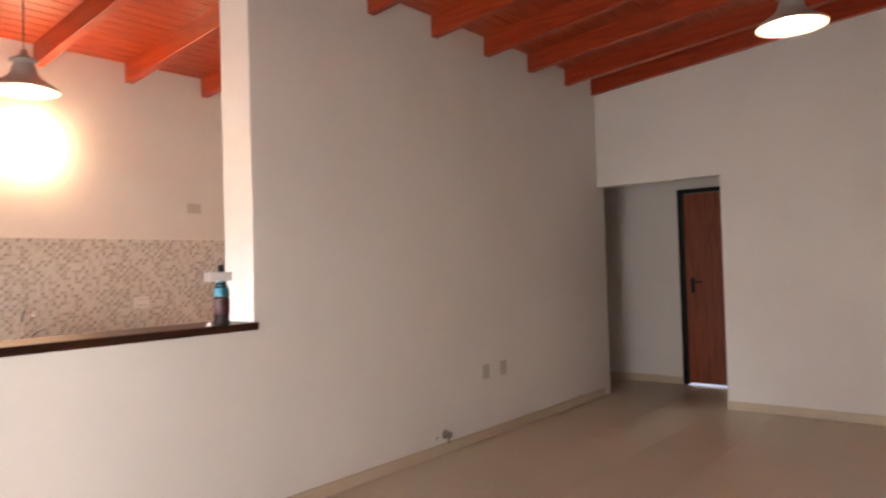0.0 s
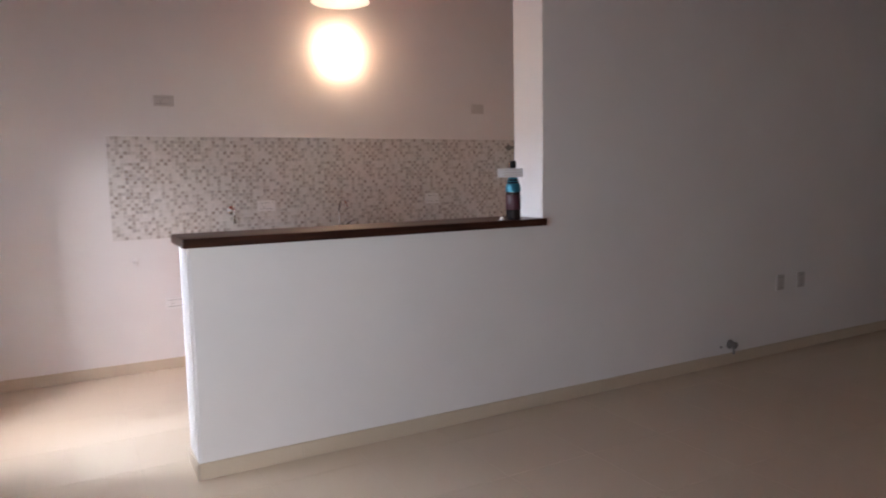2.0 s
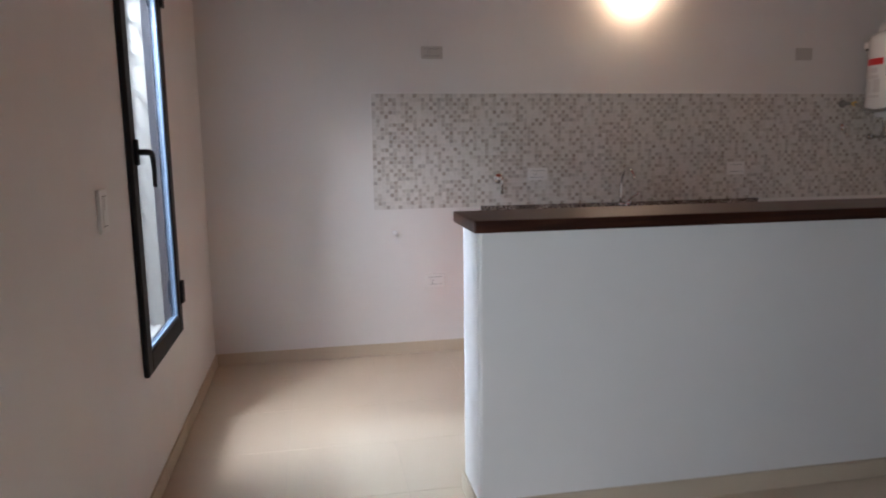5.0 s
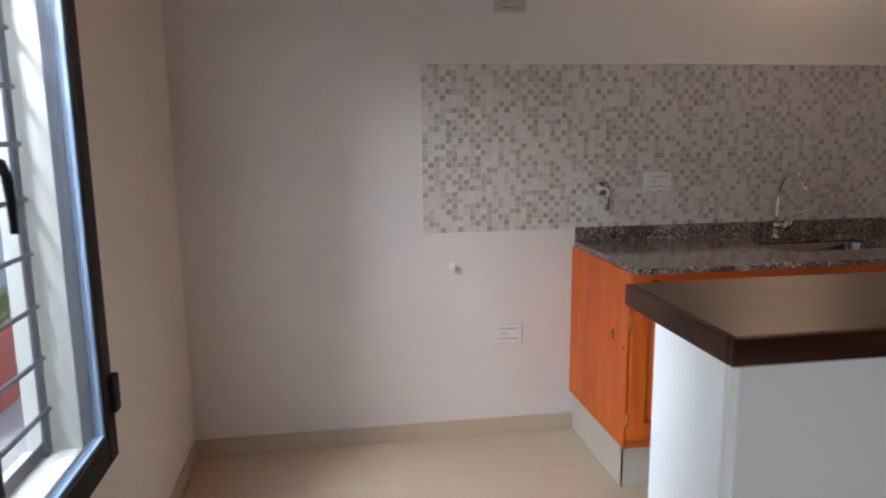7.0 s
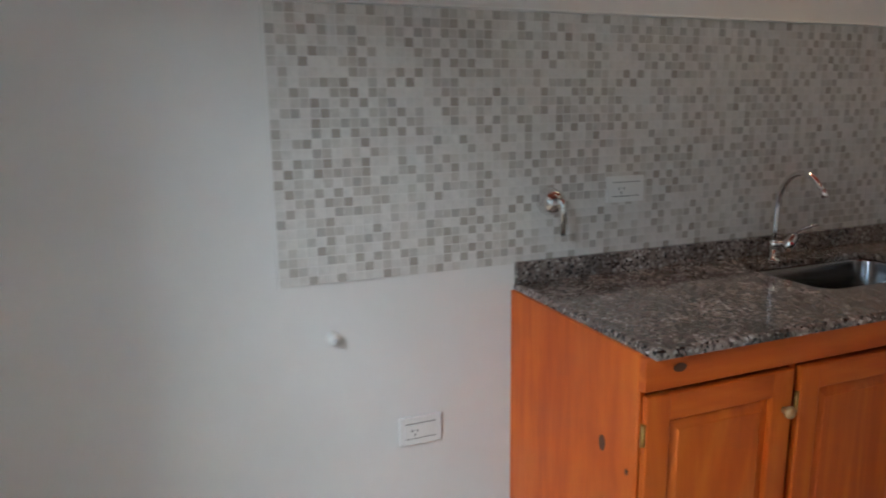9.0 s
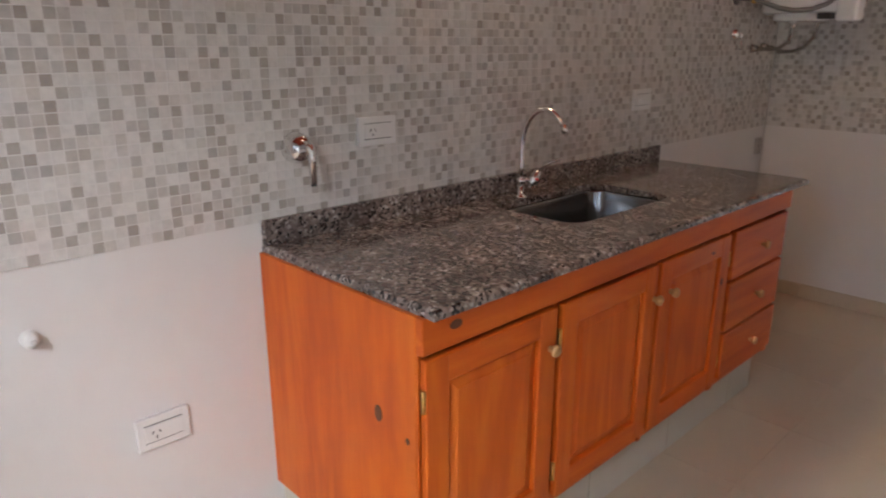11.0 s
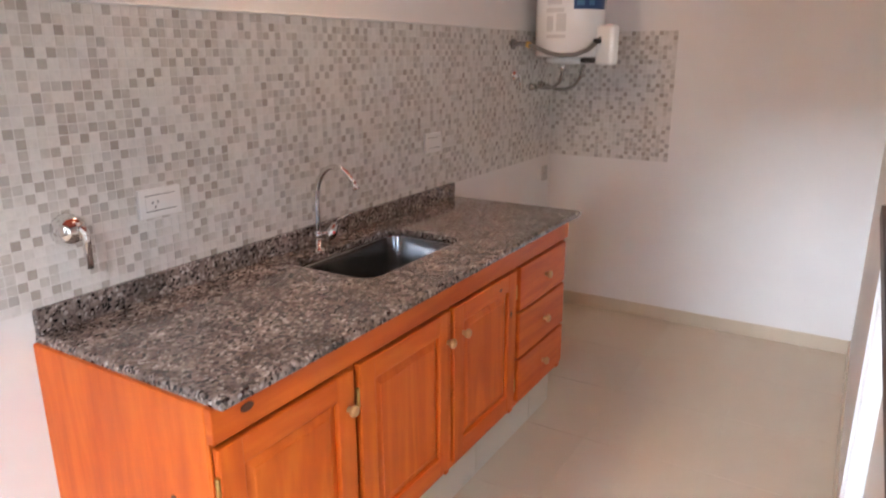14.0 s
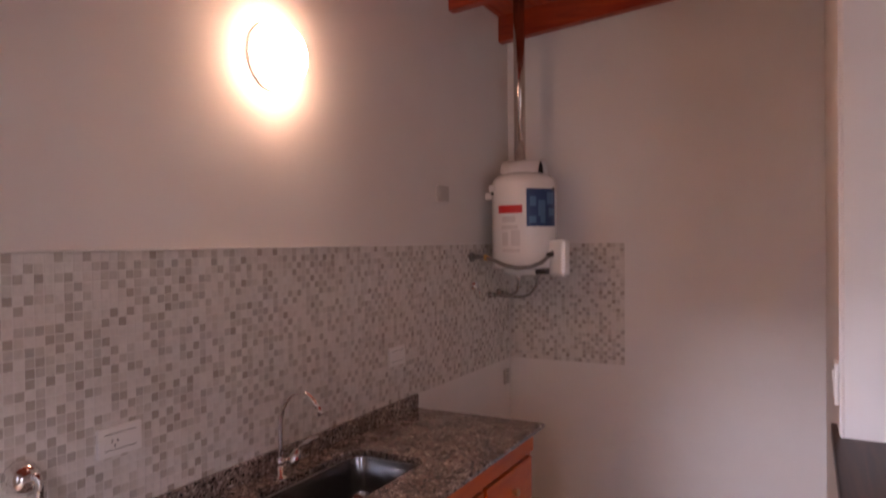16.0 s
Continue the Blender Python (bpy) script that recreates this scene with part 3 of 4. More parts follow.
def raised(bm, x0, x1, z0, z1, yf, edge=0.028, depth=0.011):
    """A fielded panel: a flat field with sloping margins."""
    o = [(x0, z0), (x1, z0), (x1, z1), (x0, z1)]
    i = [(x0 + edge, z0 + edge), (x1 - edge, z0 + edge), (x1 - edge, z1 - edge), (x0 + edge, z1 - edge)]
    vo = [bm.verts.new((x, yf + depth, z)) for x, z in o]
    vi = [bm.verts.new((x, yf + 0.002, z)) for x, z in i]
    vj = [bm.verts.new((x + (0.003 if k in (0, 3) else -0.003), yf, z + (0.003 if k in (0, 1) else -0.003))) for k, (x, z) in enumerate(i)]
    vb = [bm.verts.new((x, yf + depth + 0.006, z)) for x, z in o]
    for a, b in ((vo, vi), (vi, vj), (vb, vo)):
        for k in range(4):
            bm.faces.new((a[k], a[(k + 1) % 4], b[(k + 1) % 4], b[k]))
    bm.faces.new(vj)
    bm.faces.new(vb[::-1])
    return bm


def cabinet_door(x0, x1, knob_x, hinge_x):
    z0, z1, yf, w = 0.218, 0.752, CYF - 0.026, 0.064
    d = part("door", raised(B(), x0 + w - 0.003, x1 - w + 0.003, z0 + w - 0.003, z1 - w + 0.003, yf + 0.004), PINE, cab, "pine cabinet door with a fielded panel, shut")
    for a, b in ((x0, x0 + w), (x1 - w, x1)):
        part("door_stile", box(B(), a, b, yf, CYF - 0.006, z0, z1, 0.004), PINE, d)
    for a, b in ((z0, z0 + w), (z1 - w, z1)):
        part("door_rail", box(B(), x0 + w - 0.004, x1 - w + 0.004, yf + 0.0006, CYF - 0.007, a + 0.0004, b - 0.0004, 0.004), PINE_X, d)
    knob(d, knob_x, 0.655, yf)
    for z in (0.27, 0.64):
        part("hinge", sweep(B(), [(hinge_x, yf + 0.006, z), (hinge_x, yf + 0.006, z + 0.05)], 0.0055, 8), BRASS, d, "small brass butt hinge")
    return d


cabinet_door(1.640, 2.060, 2.034, 1.636)
cabinet_door(2.084, 2.526, 2.508, 2.079)
cabinet_door(2.546, 2.990, 2.600, 2.994)
for z0, z1 in ((0.583, 0.752), (0.396, 0.573), (0.218, 0.386)):
    dr = part("drawer", box(B(), 3.02, 3.456, CYF - 0.026, CYF - 0.006, z0, z1, 0.004), PINE_X, cab, "pine drawer front, shut")
    knob(dr, 3.25, (z0 + z1) / 2, CYF - 0.026)
for c, n, a, b_ in (((CX0 + 0.0002, 1.523, 0.583), (-1, 0, 0), 0.0125, 0.020), ((CX0 + 0.0002, 1.428, 0.556), (-1, 0, 0), 0.006, 0.008),
                    ((1.724, CYF - 0.0222, 0.808), (0, -1, 0), 0.018, 0.010), ((2.945, CYF - 0.0262, 0.60), (0, -1, 0), 0.007, 0.012),
                    ((2.86, CYF - 0.0262, 0.715), (0, -1, 0), 0.010, 0.005)):
    part("wood_knot", oval(B(), c, n, a, b_), KNOT, cab, "dark oval wood knot")

# granite slab with a rounded sink cut-out
SX0, SX1, SY0, SY1 = 2.37, 2.915, 1.555, 1.868


def rounded(x0, x1, y0, y1, r, n=6):
    out = []
    for cx, cy, a in ((x1 - r, y0 + r, -90), (x1 - r, y1 - r, 0), (x0 + r, y1 - r, 90), (x0 + r, y0 + r, 180)):
        out += [(cx + r * math.cos(radians(a + 90 * k / n)), cy + r * math.sin(radians(a + 90 * k / n))) for k in range(n + 1)]
    return out


def on_rect(x, y, x0, x1, y0, y1, cx, cy):
    """Where the ray from (cx, cy) through (x, y) leaves the rectangle."""
    dx, dy = x - cx, y - cy
    k = min(((x1 if dx > 0 else x0) - cx) / dx if abs(dx) > 1e-9 else 1e9, ((y1 if dy > 0 else y0) - cy) / dy if abs(dy) > 1e-9 else 1e9)
    return cx + dx * k, cy + dy * k


WX0, WX1, WY0, WZ0, WZ1 = 1.644, 3.565, 1.356, 0.841, 0.861
inner = rounded(SX0, SX1, SY0, SY1, 0.06)
cx, cy = (SX0 + SX1) / 2, (SY0 + SY1) / 2
dirs = inner + [(WX0, WY0), (WX1, WY0), (WX1, Y_BACK), (WX0, Y_BACK)]
dirs.sort(key=lambda p: math.atan2(p[1] - cy, p[0] - cx))


def on_loop(x, y):
    """Where the ray from the sink's centre through (x, y) meets the cut-out."""
    a = math.atan2(y - cy, x - cx)
    best = min(range(len(inner)), key=lambda i: abs((math.atan2(inner[i][1] - cy, inner[i][0] - cx) - a + math.pi) % (2 * math.pi) - math.pi))
    return inner[best]


bm = B()
ro, r1, r2, r3, rt, ri, lo, li = ([] for _ in range(8))
corner = {(WX0, WY0), (WX1, WY0), (WX1, Y_BACK), (WX0, Y_BACK)}
for p in dirs:
    o = p if p in corner else on_rect(*p, WX0, WX1, WY0, Y_BACK, cx, cy)
    q = p
    if p in corner:
        q = on_loop(*p)
    inx = lambda x: min(max(x, WX0 + 0.008), WX1 - 0.008)
    iny = lambda y_: min(max(y_, WY0 + 0.011), Y_BACK)
    ro.append(bm.verts.new((inx(o[0]), iny(o[1]), WZ1)))
    for ring, f, dz in ((r1, 0.62, 0.0008), (r2, 0.29, 0.0032), (r3, 0.08, 0.0068)):
        ring.append(bm.verts.new((o[0] + f * (inx(o[0]) - o[0]), o[1] + f * (iny(o[1]) - o[1]), WZ1 - dz)))
    rt.append(bm.verts.new((o[0], o[1], WZ1 - 0.011)))
    lo.append(bm.verts.new((o[0], o[1], WZ0)))
    ri.append(bm.verts.new((q[0], q[1], WZ1)))
    li.append(bm.verts.new((q[0], q[1], WZ0)))
n = len(dirs)
for k in range(n):
    j = (k + 1) % n
    for a, b in ((ri, ro), (ro, r1), (r1, r2), (r2, r3), (r3, rt), (rt, lo), (lo, li), (li, ri)):
        bm.faces.new((a[k], a[j], b[j], b[k]))
bmesh.ops.remove_doubles(bm, verts=bm.verts, dist=1e-5)
top = thing("worktop", (2.56, 1.68, WZ0), "grey, black and brown speckled granite worktop with a sink cut-out", "worktop")
part("slab", bm, GRANITE, top)
part("upstand", box(B(), WX0, WX1, Y_BACK - 0.022, Y_BACK - 0.001, WZ1 - 0.001, 0.924, 0.003), GRANITE, top, "low granite upstand against the tiles")

sink = thing("kitchen_sink", (cx, cy, 0.66), "stainless steel undermount sink bowl with rounded corners", "sink")
bm = B()
rings = []
for grow, z, r in ((0.012, 0.8405, 0.07), (0.004, 0.8402, 0.064), (0.0, 0.832, 0.06), (-0.004, 0.72, 0.06), (-0.012, 0.685, 0.055), (-0.035, 0.668, 0.05), (-0.09, 0.662, 0.04)):
    rings.append([bm.verts.new((x, yy, z)) for x, yy in rounded(SX0 - grow, SX1 + grow, SY0 - grow, SY1 + grow, r)])
for a, b in zip(rings, rings[1:]):
    for k in range(len(a)):
        bm.faces.new((a[k], a[(k + 1) % len(a)], b[(k + 1) % len(a)], b[k])).smooth = True
bm.faces.new(rings[-1])
part("bowl", bm, STEEL, sink)
part("drain", lathe(B(), [(0.0, 0.664), (0.026, 0.664), (0.034, 0.667), (0.040, 0.666), (0.042, 0.6625)], Matrix.Translation((cx, cy, 0)), 24), CHROME, sink, "chrome drain ring")

TX, TY = 2.538, 1.897
tap = thing("sink_tap", (TX, TY, WZ1), "chrome single-lever tap with a tall swan neck", "tap")
part("base", lathe(B(), [(0.0, 0.0), (0.021, 0.0), (0.021, 0.005), (0.0105, 0.010), (0.0095, 0.05), (0.0, 0.05)], Matrix.Translation((TX, TY, WZ1)), 20), CHROME, tap)
part("collar", lathe(B(), [(0.0, 0.0), (0.013, 0.0), (0.015, 0.004), (0.015, 0.016), (0.012, 0.020), (0.0, 0.020)], Matrix.Translation((TX, TY, 0.905)), 20), CHROME, tap)
part("connector", sweep(B(), [(TX, TY, 0.917), (TX + 0.018, TY - 0.013, 0.917), (TX + 0.034, TY - 0.024, 0.917)], [0.008, 0.0075, 0.009], 12), CHROME, tap)
m = Matrix.Translation((TX + 0.037, TY - 0.026, 0.917)) @ Euler((radians(12), radians(20), 0)).to_matrix().to_4x4()
valve = part("valve_body", lathe(B(), [(0.0, -0.032), (0.010, -0.030), (0.016, -0.020), (0.0185, -0.004), (0.0175, 0.010), (0.013, 0.022), (0.011, 0.030), (0.006, 0.035), (0.0, 0.036)], m, 20), CHROME, tap)
part("marker", lathe(B(), [(0.0, 0.0), (0.005, 0.0), (0.005, 0.002), (0.0, 0.002)], Matrix.Translation((TX + 0.030, TY - 0.042, 0.922)) @ Euler((radians(80), 0, radians(-25))).to_matrix().to_4x4(), 12), REDPRINT, valve, "small red hot-water dot")
pts = [(TX, TY, 0.90), (TX, TY, 0.96), (TX, TY, 1.03)]
for k in range(1, 10):
    a = radians(15 * k)
    pts.append((TX + 0.005 * (1 - math.cos(a)), TY - 0.083 * (1 - math.cos(a)), 1.03 + 0.120 * math.sin(a)))
pts.append((TX + 0.010, TY - 0.152, 1.102))
part("spout", sweep(B(), pts, 0.0088, 14), CHROME, tap, "chrome swan-neck spout")
part("aerator", sweep(B(), [(TX + 0.010, TY - 0.148, 1.110), (TX + 0.010, TY - 0.155, 1.098), (TX + 0.011, TY - 0.161, 1.082)], [0.0085, 0.011, 0.0115], 14), CHROME, tap)
part("lever", sweep(B(), [(TX + 0.046, TY - 0.034, 0.942), (TX + 0.044, TY - 0.050, 0.962), (TX + 0.056, TY - 0.080, 0.980), (TX + 0.076, TY - 0.094, 0.988), (TX + 0.082, TY - 0.078, 0.986),
                          (TX + 0.068, TY - 0.048, 0.970), (TX + 0.052, TY - 0.032, 0.946)], 0.004, 8), CHROME, tap, "chrome loop lever")


def stopcock(x, z, s=1.0):
    ob = thing("wall_tap", (x, Y_BACK - 0.008, z), "chrome wall stop tap with a lever hanging down" if s > 0.9 else "small chrome wall stop tap below the water heater", "tap")
    m = Matrix.Translation((x, Y_BACK - 0.0085, z)) @ Euler((radians(90), 0, 0)).to_matrix().to_4x4()
    part("rosette", lathe(B(), [(0.0, 0.0), (0.040 * s, 0.0), (0.040 * s, 0.006), (0.0385 * s, 0.018 * s), (0.034 * s, 0.032 * s), (0.025 * s, 0.043 * s), (0.012 * s, 0.048 * s), (0.0, 0.049 * s)], m, 24), CHROME, ob)
    lever = part("lever", sweep(B(), [(x + 0.006, Y_BACK - 0.048 * s, z + 0.004 * s), (x + 0.014, Y_BACK - 0.056 * s, z + 0.002 * s), (x + 0.015, Y_BACK - 0.060 * s, z - 0.008 * s),
                                      (x + 0.015, Y_BACK - 0.062 * s, z - 0.088 * s)], [0.012 * s, 0.0115 * s, 0.0105 * s, 0.0090 * s], 14), CHROME, ob, "chrome lever")
    part("tip", sweep(B(), [(x + 0.015, Y_BACK - 0.062 * s, z - 0.0885 * s), (x + 0.015, Y_BACK - 0.062 * s, z - 0.093 * s)], 0.0075 * s, 12), SLOT, lever, "dark lever tip")
    return ob


stopcock(1.752, 1.094)
stopcock(4.172, 1.386, 0.75)

# ---------------------------------------------------------------- sockets and switches


def plate(place, turn, w, h, kind, label, plastic=WHITE, group="wall sockets"):
    """A wall plate that faces -y before it is turned about z. kind: double, single, switch, blank."""
    ob = thing("wall_switch" if kind == "switch" else "wall_socket", (0, 0, 0), label, "switch" if kind == "switch" else "socket", group)
    part("plate", box(B(), -w / 2, w / 2, -0.012, 0.0, -h / 2, h / 2, 0.003), plastic, ob)
    iw, ih = (w * 0.72, h * 0.5) if w > h else (w * 0.55, h * 0.66)
    part("insert", box(B(), -iw / 2, iw / 2, -0.0142, -0.0115, -ih / 2, ih / 2, 0.001, 1), plastic, ob)
    if kind != "blank":
        for z in (-ih / 2 - 0.002, ih / 2 + 0.001):
            part("seam", box(B(), -iw / 2, iw / 2, -0.0126, -0.0115, z, z + 0.0017), SLOT, ob, "dark seam line")
    if kind in ("double", "single"):
        for dx, dz, ax in ((-0.010, 0.003, 25), (0.006, 0.003, -25), (-0.002, -0.010, 0)):
            s = B()
            box(s, -0.0014, 0.0014, -0.0149, -0.0138, -0.004, 0.004)
            bmesh.ops.transform(s, matrix=Matrix.Translation((dx - iw * 0.18, 0, dz)) @ Euler((0, radians(ax), 0)).to_matrix().to_4x4(), verts=s.verts)
            part("slot", s, SLOT, ob, "dark pin slot")
    if kind == "switch":
        part("rocker", box(B(), -iw * 0.3, iw * 0.3, -0.0170, -0.0138, 0.004, ih / 2 - 0.004, 0.001, 1), plastic, ob)
    ob.matrix_world = pose(*place, 0, 0, turn)
    return ob


YT = Y_BACK - 0.0075
plate((1.344, Y_BACK - 0.0005, 0.464), 0, 0.126, 0.084, "double", "white wall socket low on the wall beside the cabinet")
plate((1.347, Y_BACK - 0.0005, 1.850), 0, 0.130, 0.074, "double", "wall socket above the mosaic tiles, its shade put into grey plastic", GREYPLATE)
plate((3.850, Y_BACK - 0.0005, 1.867), 0, 0.118, 0.078, "blank", "blank plate above the mosaic tiles, its shade put into grey plastic", GREYPLATE)
plate((2.010, YT, 1.115), 0, 0.130, 0.078, "double", "white wall socket on the mosaic tiles beside the stop tap")
plate((3.388, YT, 1.126), 0, 0.128, 0.084, "switch", "white wall switch on the mosaic tiles above the worktop")
plate((4.645, Y_BACK - 0.0005, 0.812), 0, 0.07, 0.09, "single", "small greyish socket under the mosaic tiles", GREYPLATE)
plate((5.115, -0.0005, 0.512), 0, 0.080, 0.108, "single", "greyish wall socket low on the partition", GREYPLATE)
plate((5.348, -0.0005, 0.512), 0, 0.080, 0.108, "single", "greyish wall socket low on the partition", GREYPLATE)
plate((0.0005, 0.003, 1.131), 90, 0.075, 0.130, "switch", "white wall switch beside the narrow window", group="wall switches")
plate((3.10, T + 0.0005, 1.21), 180, 0.075, 0.120, "switch", "white wall switch on the kitchen side of the partition", group="wall switches")

stub = thing("gas_stub", (1.106, Y_BACK, 0.770), "small white capped pipe stub in the wall", "pipe cap")
mm = Matrix.Translation((1.106, Y_BACK, 0.770)) @ Euler((radians(90), 0, 0)).to_matrix().to_4x4()
part("cap", lathe(B(), [(0.017, 0.0), (0.017, 0.02), (0.013, 0.026), (0.0, 0.027)], mm, 16), WHITE, stub)
part("plug", lathe(B(), [(0.0, 0.0), (0.007, 0.0), (0.007, 0.008), (0.0, 0.008)], mm @ Matrix.Translation((0.003, -0.003, 0.026)), 10), GREYPRINT, stub)
gas = thing("gas_point", (4.606, 0.0, 0.13), "metal gas outlet with a hanging cap at the wall foot", "gas outlet")
mm = Matrix.Translation((4.606, 0.0, 0.134)) @ Euler((radians(90), 0, 0)).to_matrix().to_4x4()
part("flange", lathe(B(), [(0.032, 0.0), (0.032, 0.006), (0.019, 0.012), (0.019, 0.03), (0.023, 0.032), (0.023, 0.048), (0.012, 0.05), (0.012, 0.03), (0.0, 0.03)], mm, 20), GREYHOSE, gas)
part("cap", sweep(B(), [(4.606, -0.03, 0.115), (4.608, -0.034, 0.09), (4.607, -0.032, 0.072)], [0.008, 0.009, 0.007], 8), GREYHOSE, gas)
part("screw", lathe(B(), [(0.008, 0.0), (0.008, 0.006), (0.0, 0.007)], Matrix.Translation((4.515, 0.0, 0.125)) @ Euler((radians(90), 0, 0)).to_matrix().to_4x4(), 10), GREYHOSE, gas)

# ---------------------------------------------------------------- water heater
HX, HY, HR = 4.20, 1.689, 0.168
heater = thing("water_heater", (HX, HY, 1.476), "white enamel cylindrical gas water heater hung in the corner, with stickers", "water heater")
mh = Matrix.Translation((HX, HY, 0))
part("tank", lathe(B(), [(0.0, 1.478), (HR - 0.02, 1.478), (HR - 0.006, 1.482), (HR, 1.492), (HR, 1.914), (HR - 0.006, 1.938), (HR - 0.03, 1.960), (HR - 0.08, 1.974), (0.0, 1.980)], mh, 56), ENAMEL, heater)


GROW, PIVOT = 1.05, Vector((0.85, 0.39, 1.5))


def on_wall(x, z, off=0.009):
    """A point off the kitchen wall, in the heater's own measure."""
    return PIVOT + (Vector((x, Y_BACK - off, z)) - PIVOT) / GROW


def around(a, z, r=HR + 0.022):
    return (HX + r * math.cos(radians(a)), HY + r * math.sin(radians(a)), z)


def sticker(name, a0, a1, z0, z1, lift, mat, label=""):
    bm = B()
    k = max(2, int(abs(a1 - a0) / 4))
    cols = []
    for i in range(k + 1):
        a = radians(a0 + (a1 - a0) * i / k)
        cols.append([bm.verts.new((HX + (HR + r) * math.cos(a), HY + (HR + r) * math.sin(a), z)) for r, z in ((lift, z0), (lift, z1), (lift - 0.0005, z1), (lift - 0.0005, z0))])
    for a, b in zip(cols, cols[1:]):
        for q in range(4):
            bm.faces.new((a[q], b[q], b[(q + 1) % 4], a[(q + 1) % 4]))
    bm.faces.new(cols[0])
    bm.faces.new(cols[-1][::-1])
    return part(name, bm, mat, heater, label)


sticker("red_strip", 151, 198, 1.762, 1.802, 0.0010, REDPRINT, "red warning strip")
sticker("blue_sticker", 205, 268, 1.694, 1.884, 0.0010, BLUEPRINT, "blue printed sticker")
for a0, a1, z0, z1 in ((211, 222, 1.796, 1.846), (226, 240, 1.746, 1.826), (244, 262, 1.806, 1.866), (210, 222, 1.711, 1.746), (230, 240, 1.711, 1.746), (248, 264, 1.746, 1.786)):
    sticker("printed_block", a0, a1, z0, z1, 0.0018, PALEBLUE, "pale blue printed block")
for a0, a1, z0, z1 in ((160, 186, 1.716, 1.746), (160, 172, 1.596, 1.666), (178, 194, 1.596, 1.676), (158, 190, 1.681, 1.701), (160, 194, 1.566, 1.581)):
    sticker("printed_text", a0, a1, z0, z1, 0.0010, GREYPRINT, "grey printed block")
hood = B()
ring0, ring1 = [], []
for k in range(13):
    a = radians(180 * k / 12)
    for ring, yy in ((ring0, HY - 0.105), (ring1, HY + 0.105)):
        ring.append(hood.verts.new((HX + 0.07 * math.cos(a), yy, 1.971 + 0.075 * math.sin(a))))
for k in range(12):
    hood.faces.new((ring0[k], ring0[k + 1], ring1[k + 1], ring1[k])).smooth = True
in0 = [hood.verts.new((HX + (v.co.x - HX) * 0.94, v.co.y, 1.971 + (v.co.z - 1.971) * 0.94)) for v in ring0]
in1 = [hood.verts.new((HX + (v.co.x - HX) * 0.94, v.co.y, 1.971 + (v.co.z - 1.971) * 0.94)) for v in ring1]
for k in range(12):
    hood.faces.new((in0[k], in1[k], in1[k + 1], in0[k + 1])).smooth = True
    hood.faces.new((ring0[k], in0[k], in0[k + 1], ring0[k + 1]))
    hood.faces.new((ring1[k], ring1[k + 1], in1[k + 1], in1[k]))
draught = part("draught_hood", hood, ENAMEL, heater, "white half-round draught hood")
# dark sheet across the hood's opening, standing in for the shade inside
mouth = B()
mouth.faces.new([mouth.verts.new((HX + 0.064 * math.cos(radians(15 * k)), HY - 0.085, 1.972 + 0.069 * math.sin(radians(15 * k)))) for k in range(13)])
bmesh.ops.solidify(mouth, geom=mouth.faces[:], thickness=0.004)
part("hood_mouth_shade", mouth, SLOT, draught, "dark sheet in the hood's mouth in place of its shade")
# solid dark block that imitates shade under the tank
part("burner_shade_block", box(B(), HX - 0.115, HX - 0.055, HY - 0.155, HY - 0.10, 1.452, 1.476, 0.004), SLOT, heater, "dark block in place of the shade beside the burner")
part("bracket", box(B(), HX + 0.01, HX + 0.10, HY + HR - 0.012, Y_BACK - 0.001, 1.846, 1.881, 0.003), ENAMEL, heater)
part("bracket_arm", box(B(), HX - 0.128, HX - 0.08, HY + 0.11, HY + 0.145, 1.874, 1.912, 0.003), ENAMEL, heater, "white side arm with a screw")
part("screw", lathe(B(), [(0.0, 0.0), (0.007, 0.0), (0.007, 0.014), (0.0, 0.014)], Matrix.Translation((HX - 0.118, HY + 0.13, 1.861)), 10), SLOT, heater)
part("screw", sweep(B(), [around(262, 1.885, HR - 0.002), around(262, 1.885, HR + 0.004)], 0.008, 10), SLOT, heater)
part("burner_tray", lathe(B(), [(0.0, 1.446), (0.10, 1.446), (0.115, 1.456), (0.115, 1.479), (0.0, 1.479)], mh, 32), ENAMEL, heater)
gb = B()
box(gb, -0.032, 0.032, -0.05, 0.05, 0.0, 0.185, 0.02, 3)
bmesh.ops.transform(gb, matrix=Matrix.Translation((HX - 0.045, HY - 0.205, 1.441)) @ Euler((0, 0, radians(-18))).to_matrix().to_4x4(), verts=gb.verts)
part("valve_cover", gb, ENAMEL, heater, "white gas valve cover")
part("valve_knob", sweep(B(), [(HX - 0.105, HY - 0.165, 1.551), (HX - 0.075, HY - 0.178, 1.551)], 0.012, 12), SLOT, heater, "black control knob")
part("flue_pipe", sweep(B(), [(HX + 0.0, HY + 0.02, 1.985), (HX, HY + 0.02, z_board(HY + 0.02) + 0.004)], 0.030, 24), FLUE, heater, "polished metal flue pipe up through the ceiling")
part("gas_hose", sweep(B(), [on_wall(4.162, 1.543, 0.012), on_wall(4.162, 1.543, 0.05), (4.04, 1.84, 1.538), around(150, 1.520), around(170, 1.498), around(190, 1.486), around(210, 1.490), around(228, 1.512),
                            around(243, 1.548), around(256, 1.580), around(266, 1.592)], 0.0105, 10), GREYHOSE, heater, "grey flexible gas hose")
part("hose_nut", sweep(B(), [(4.055, 1.853, 1.540), (4.032, 1.832, 1.537)], 0.017, 6), BRASS, heater, "brass hose nut")
part("hose_rosette", sweep(B(), [on_wall(4.162, 1.543), on_wall(4.162, 1.543, 0.022)], 0.024, 16), GREYHOSE, heater)
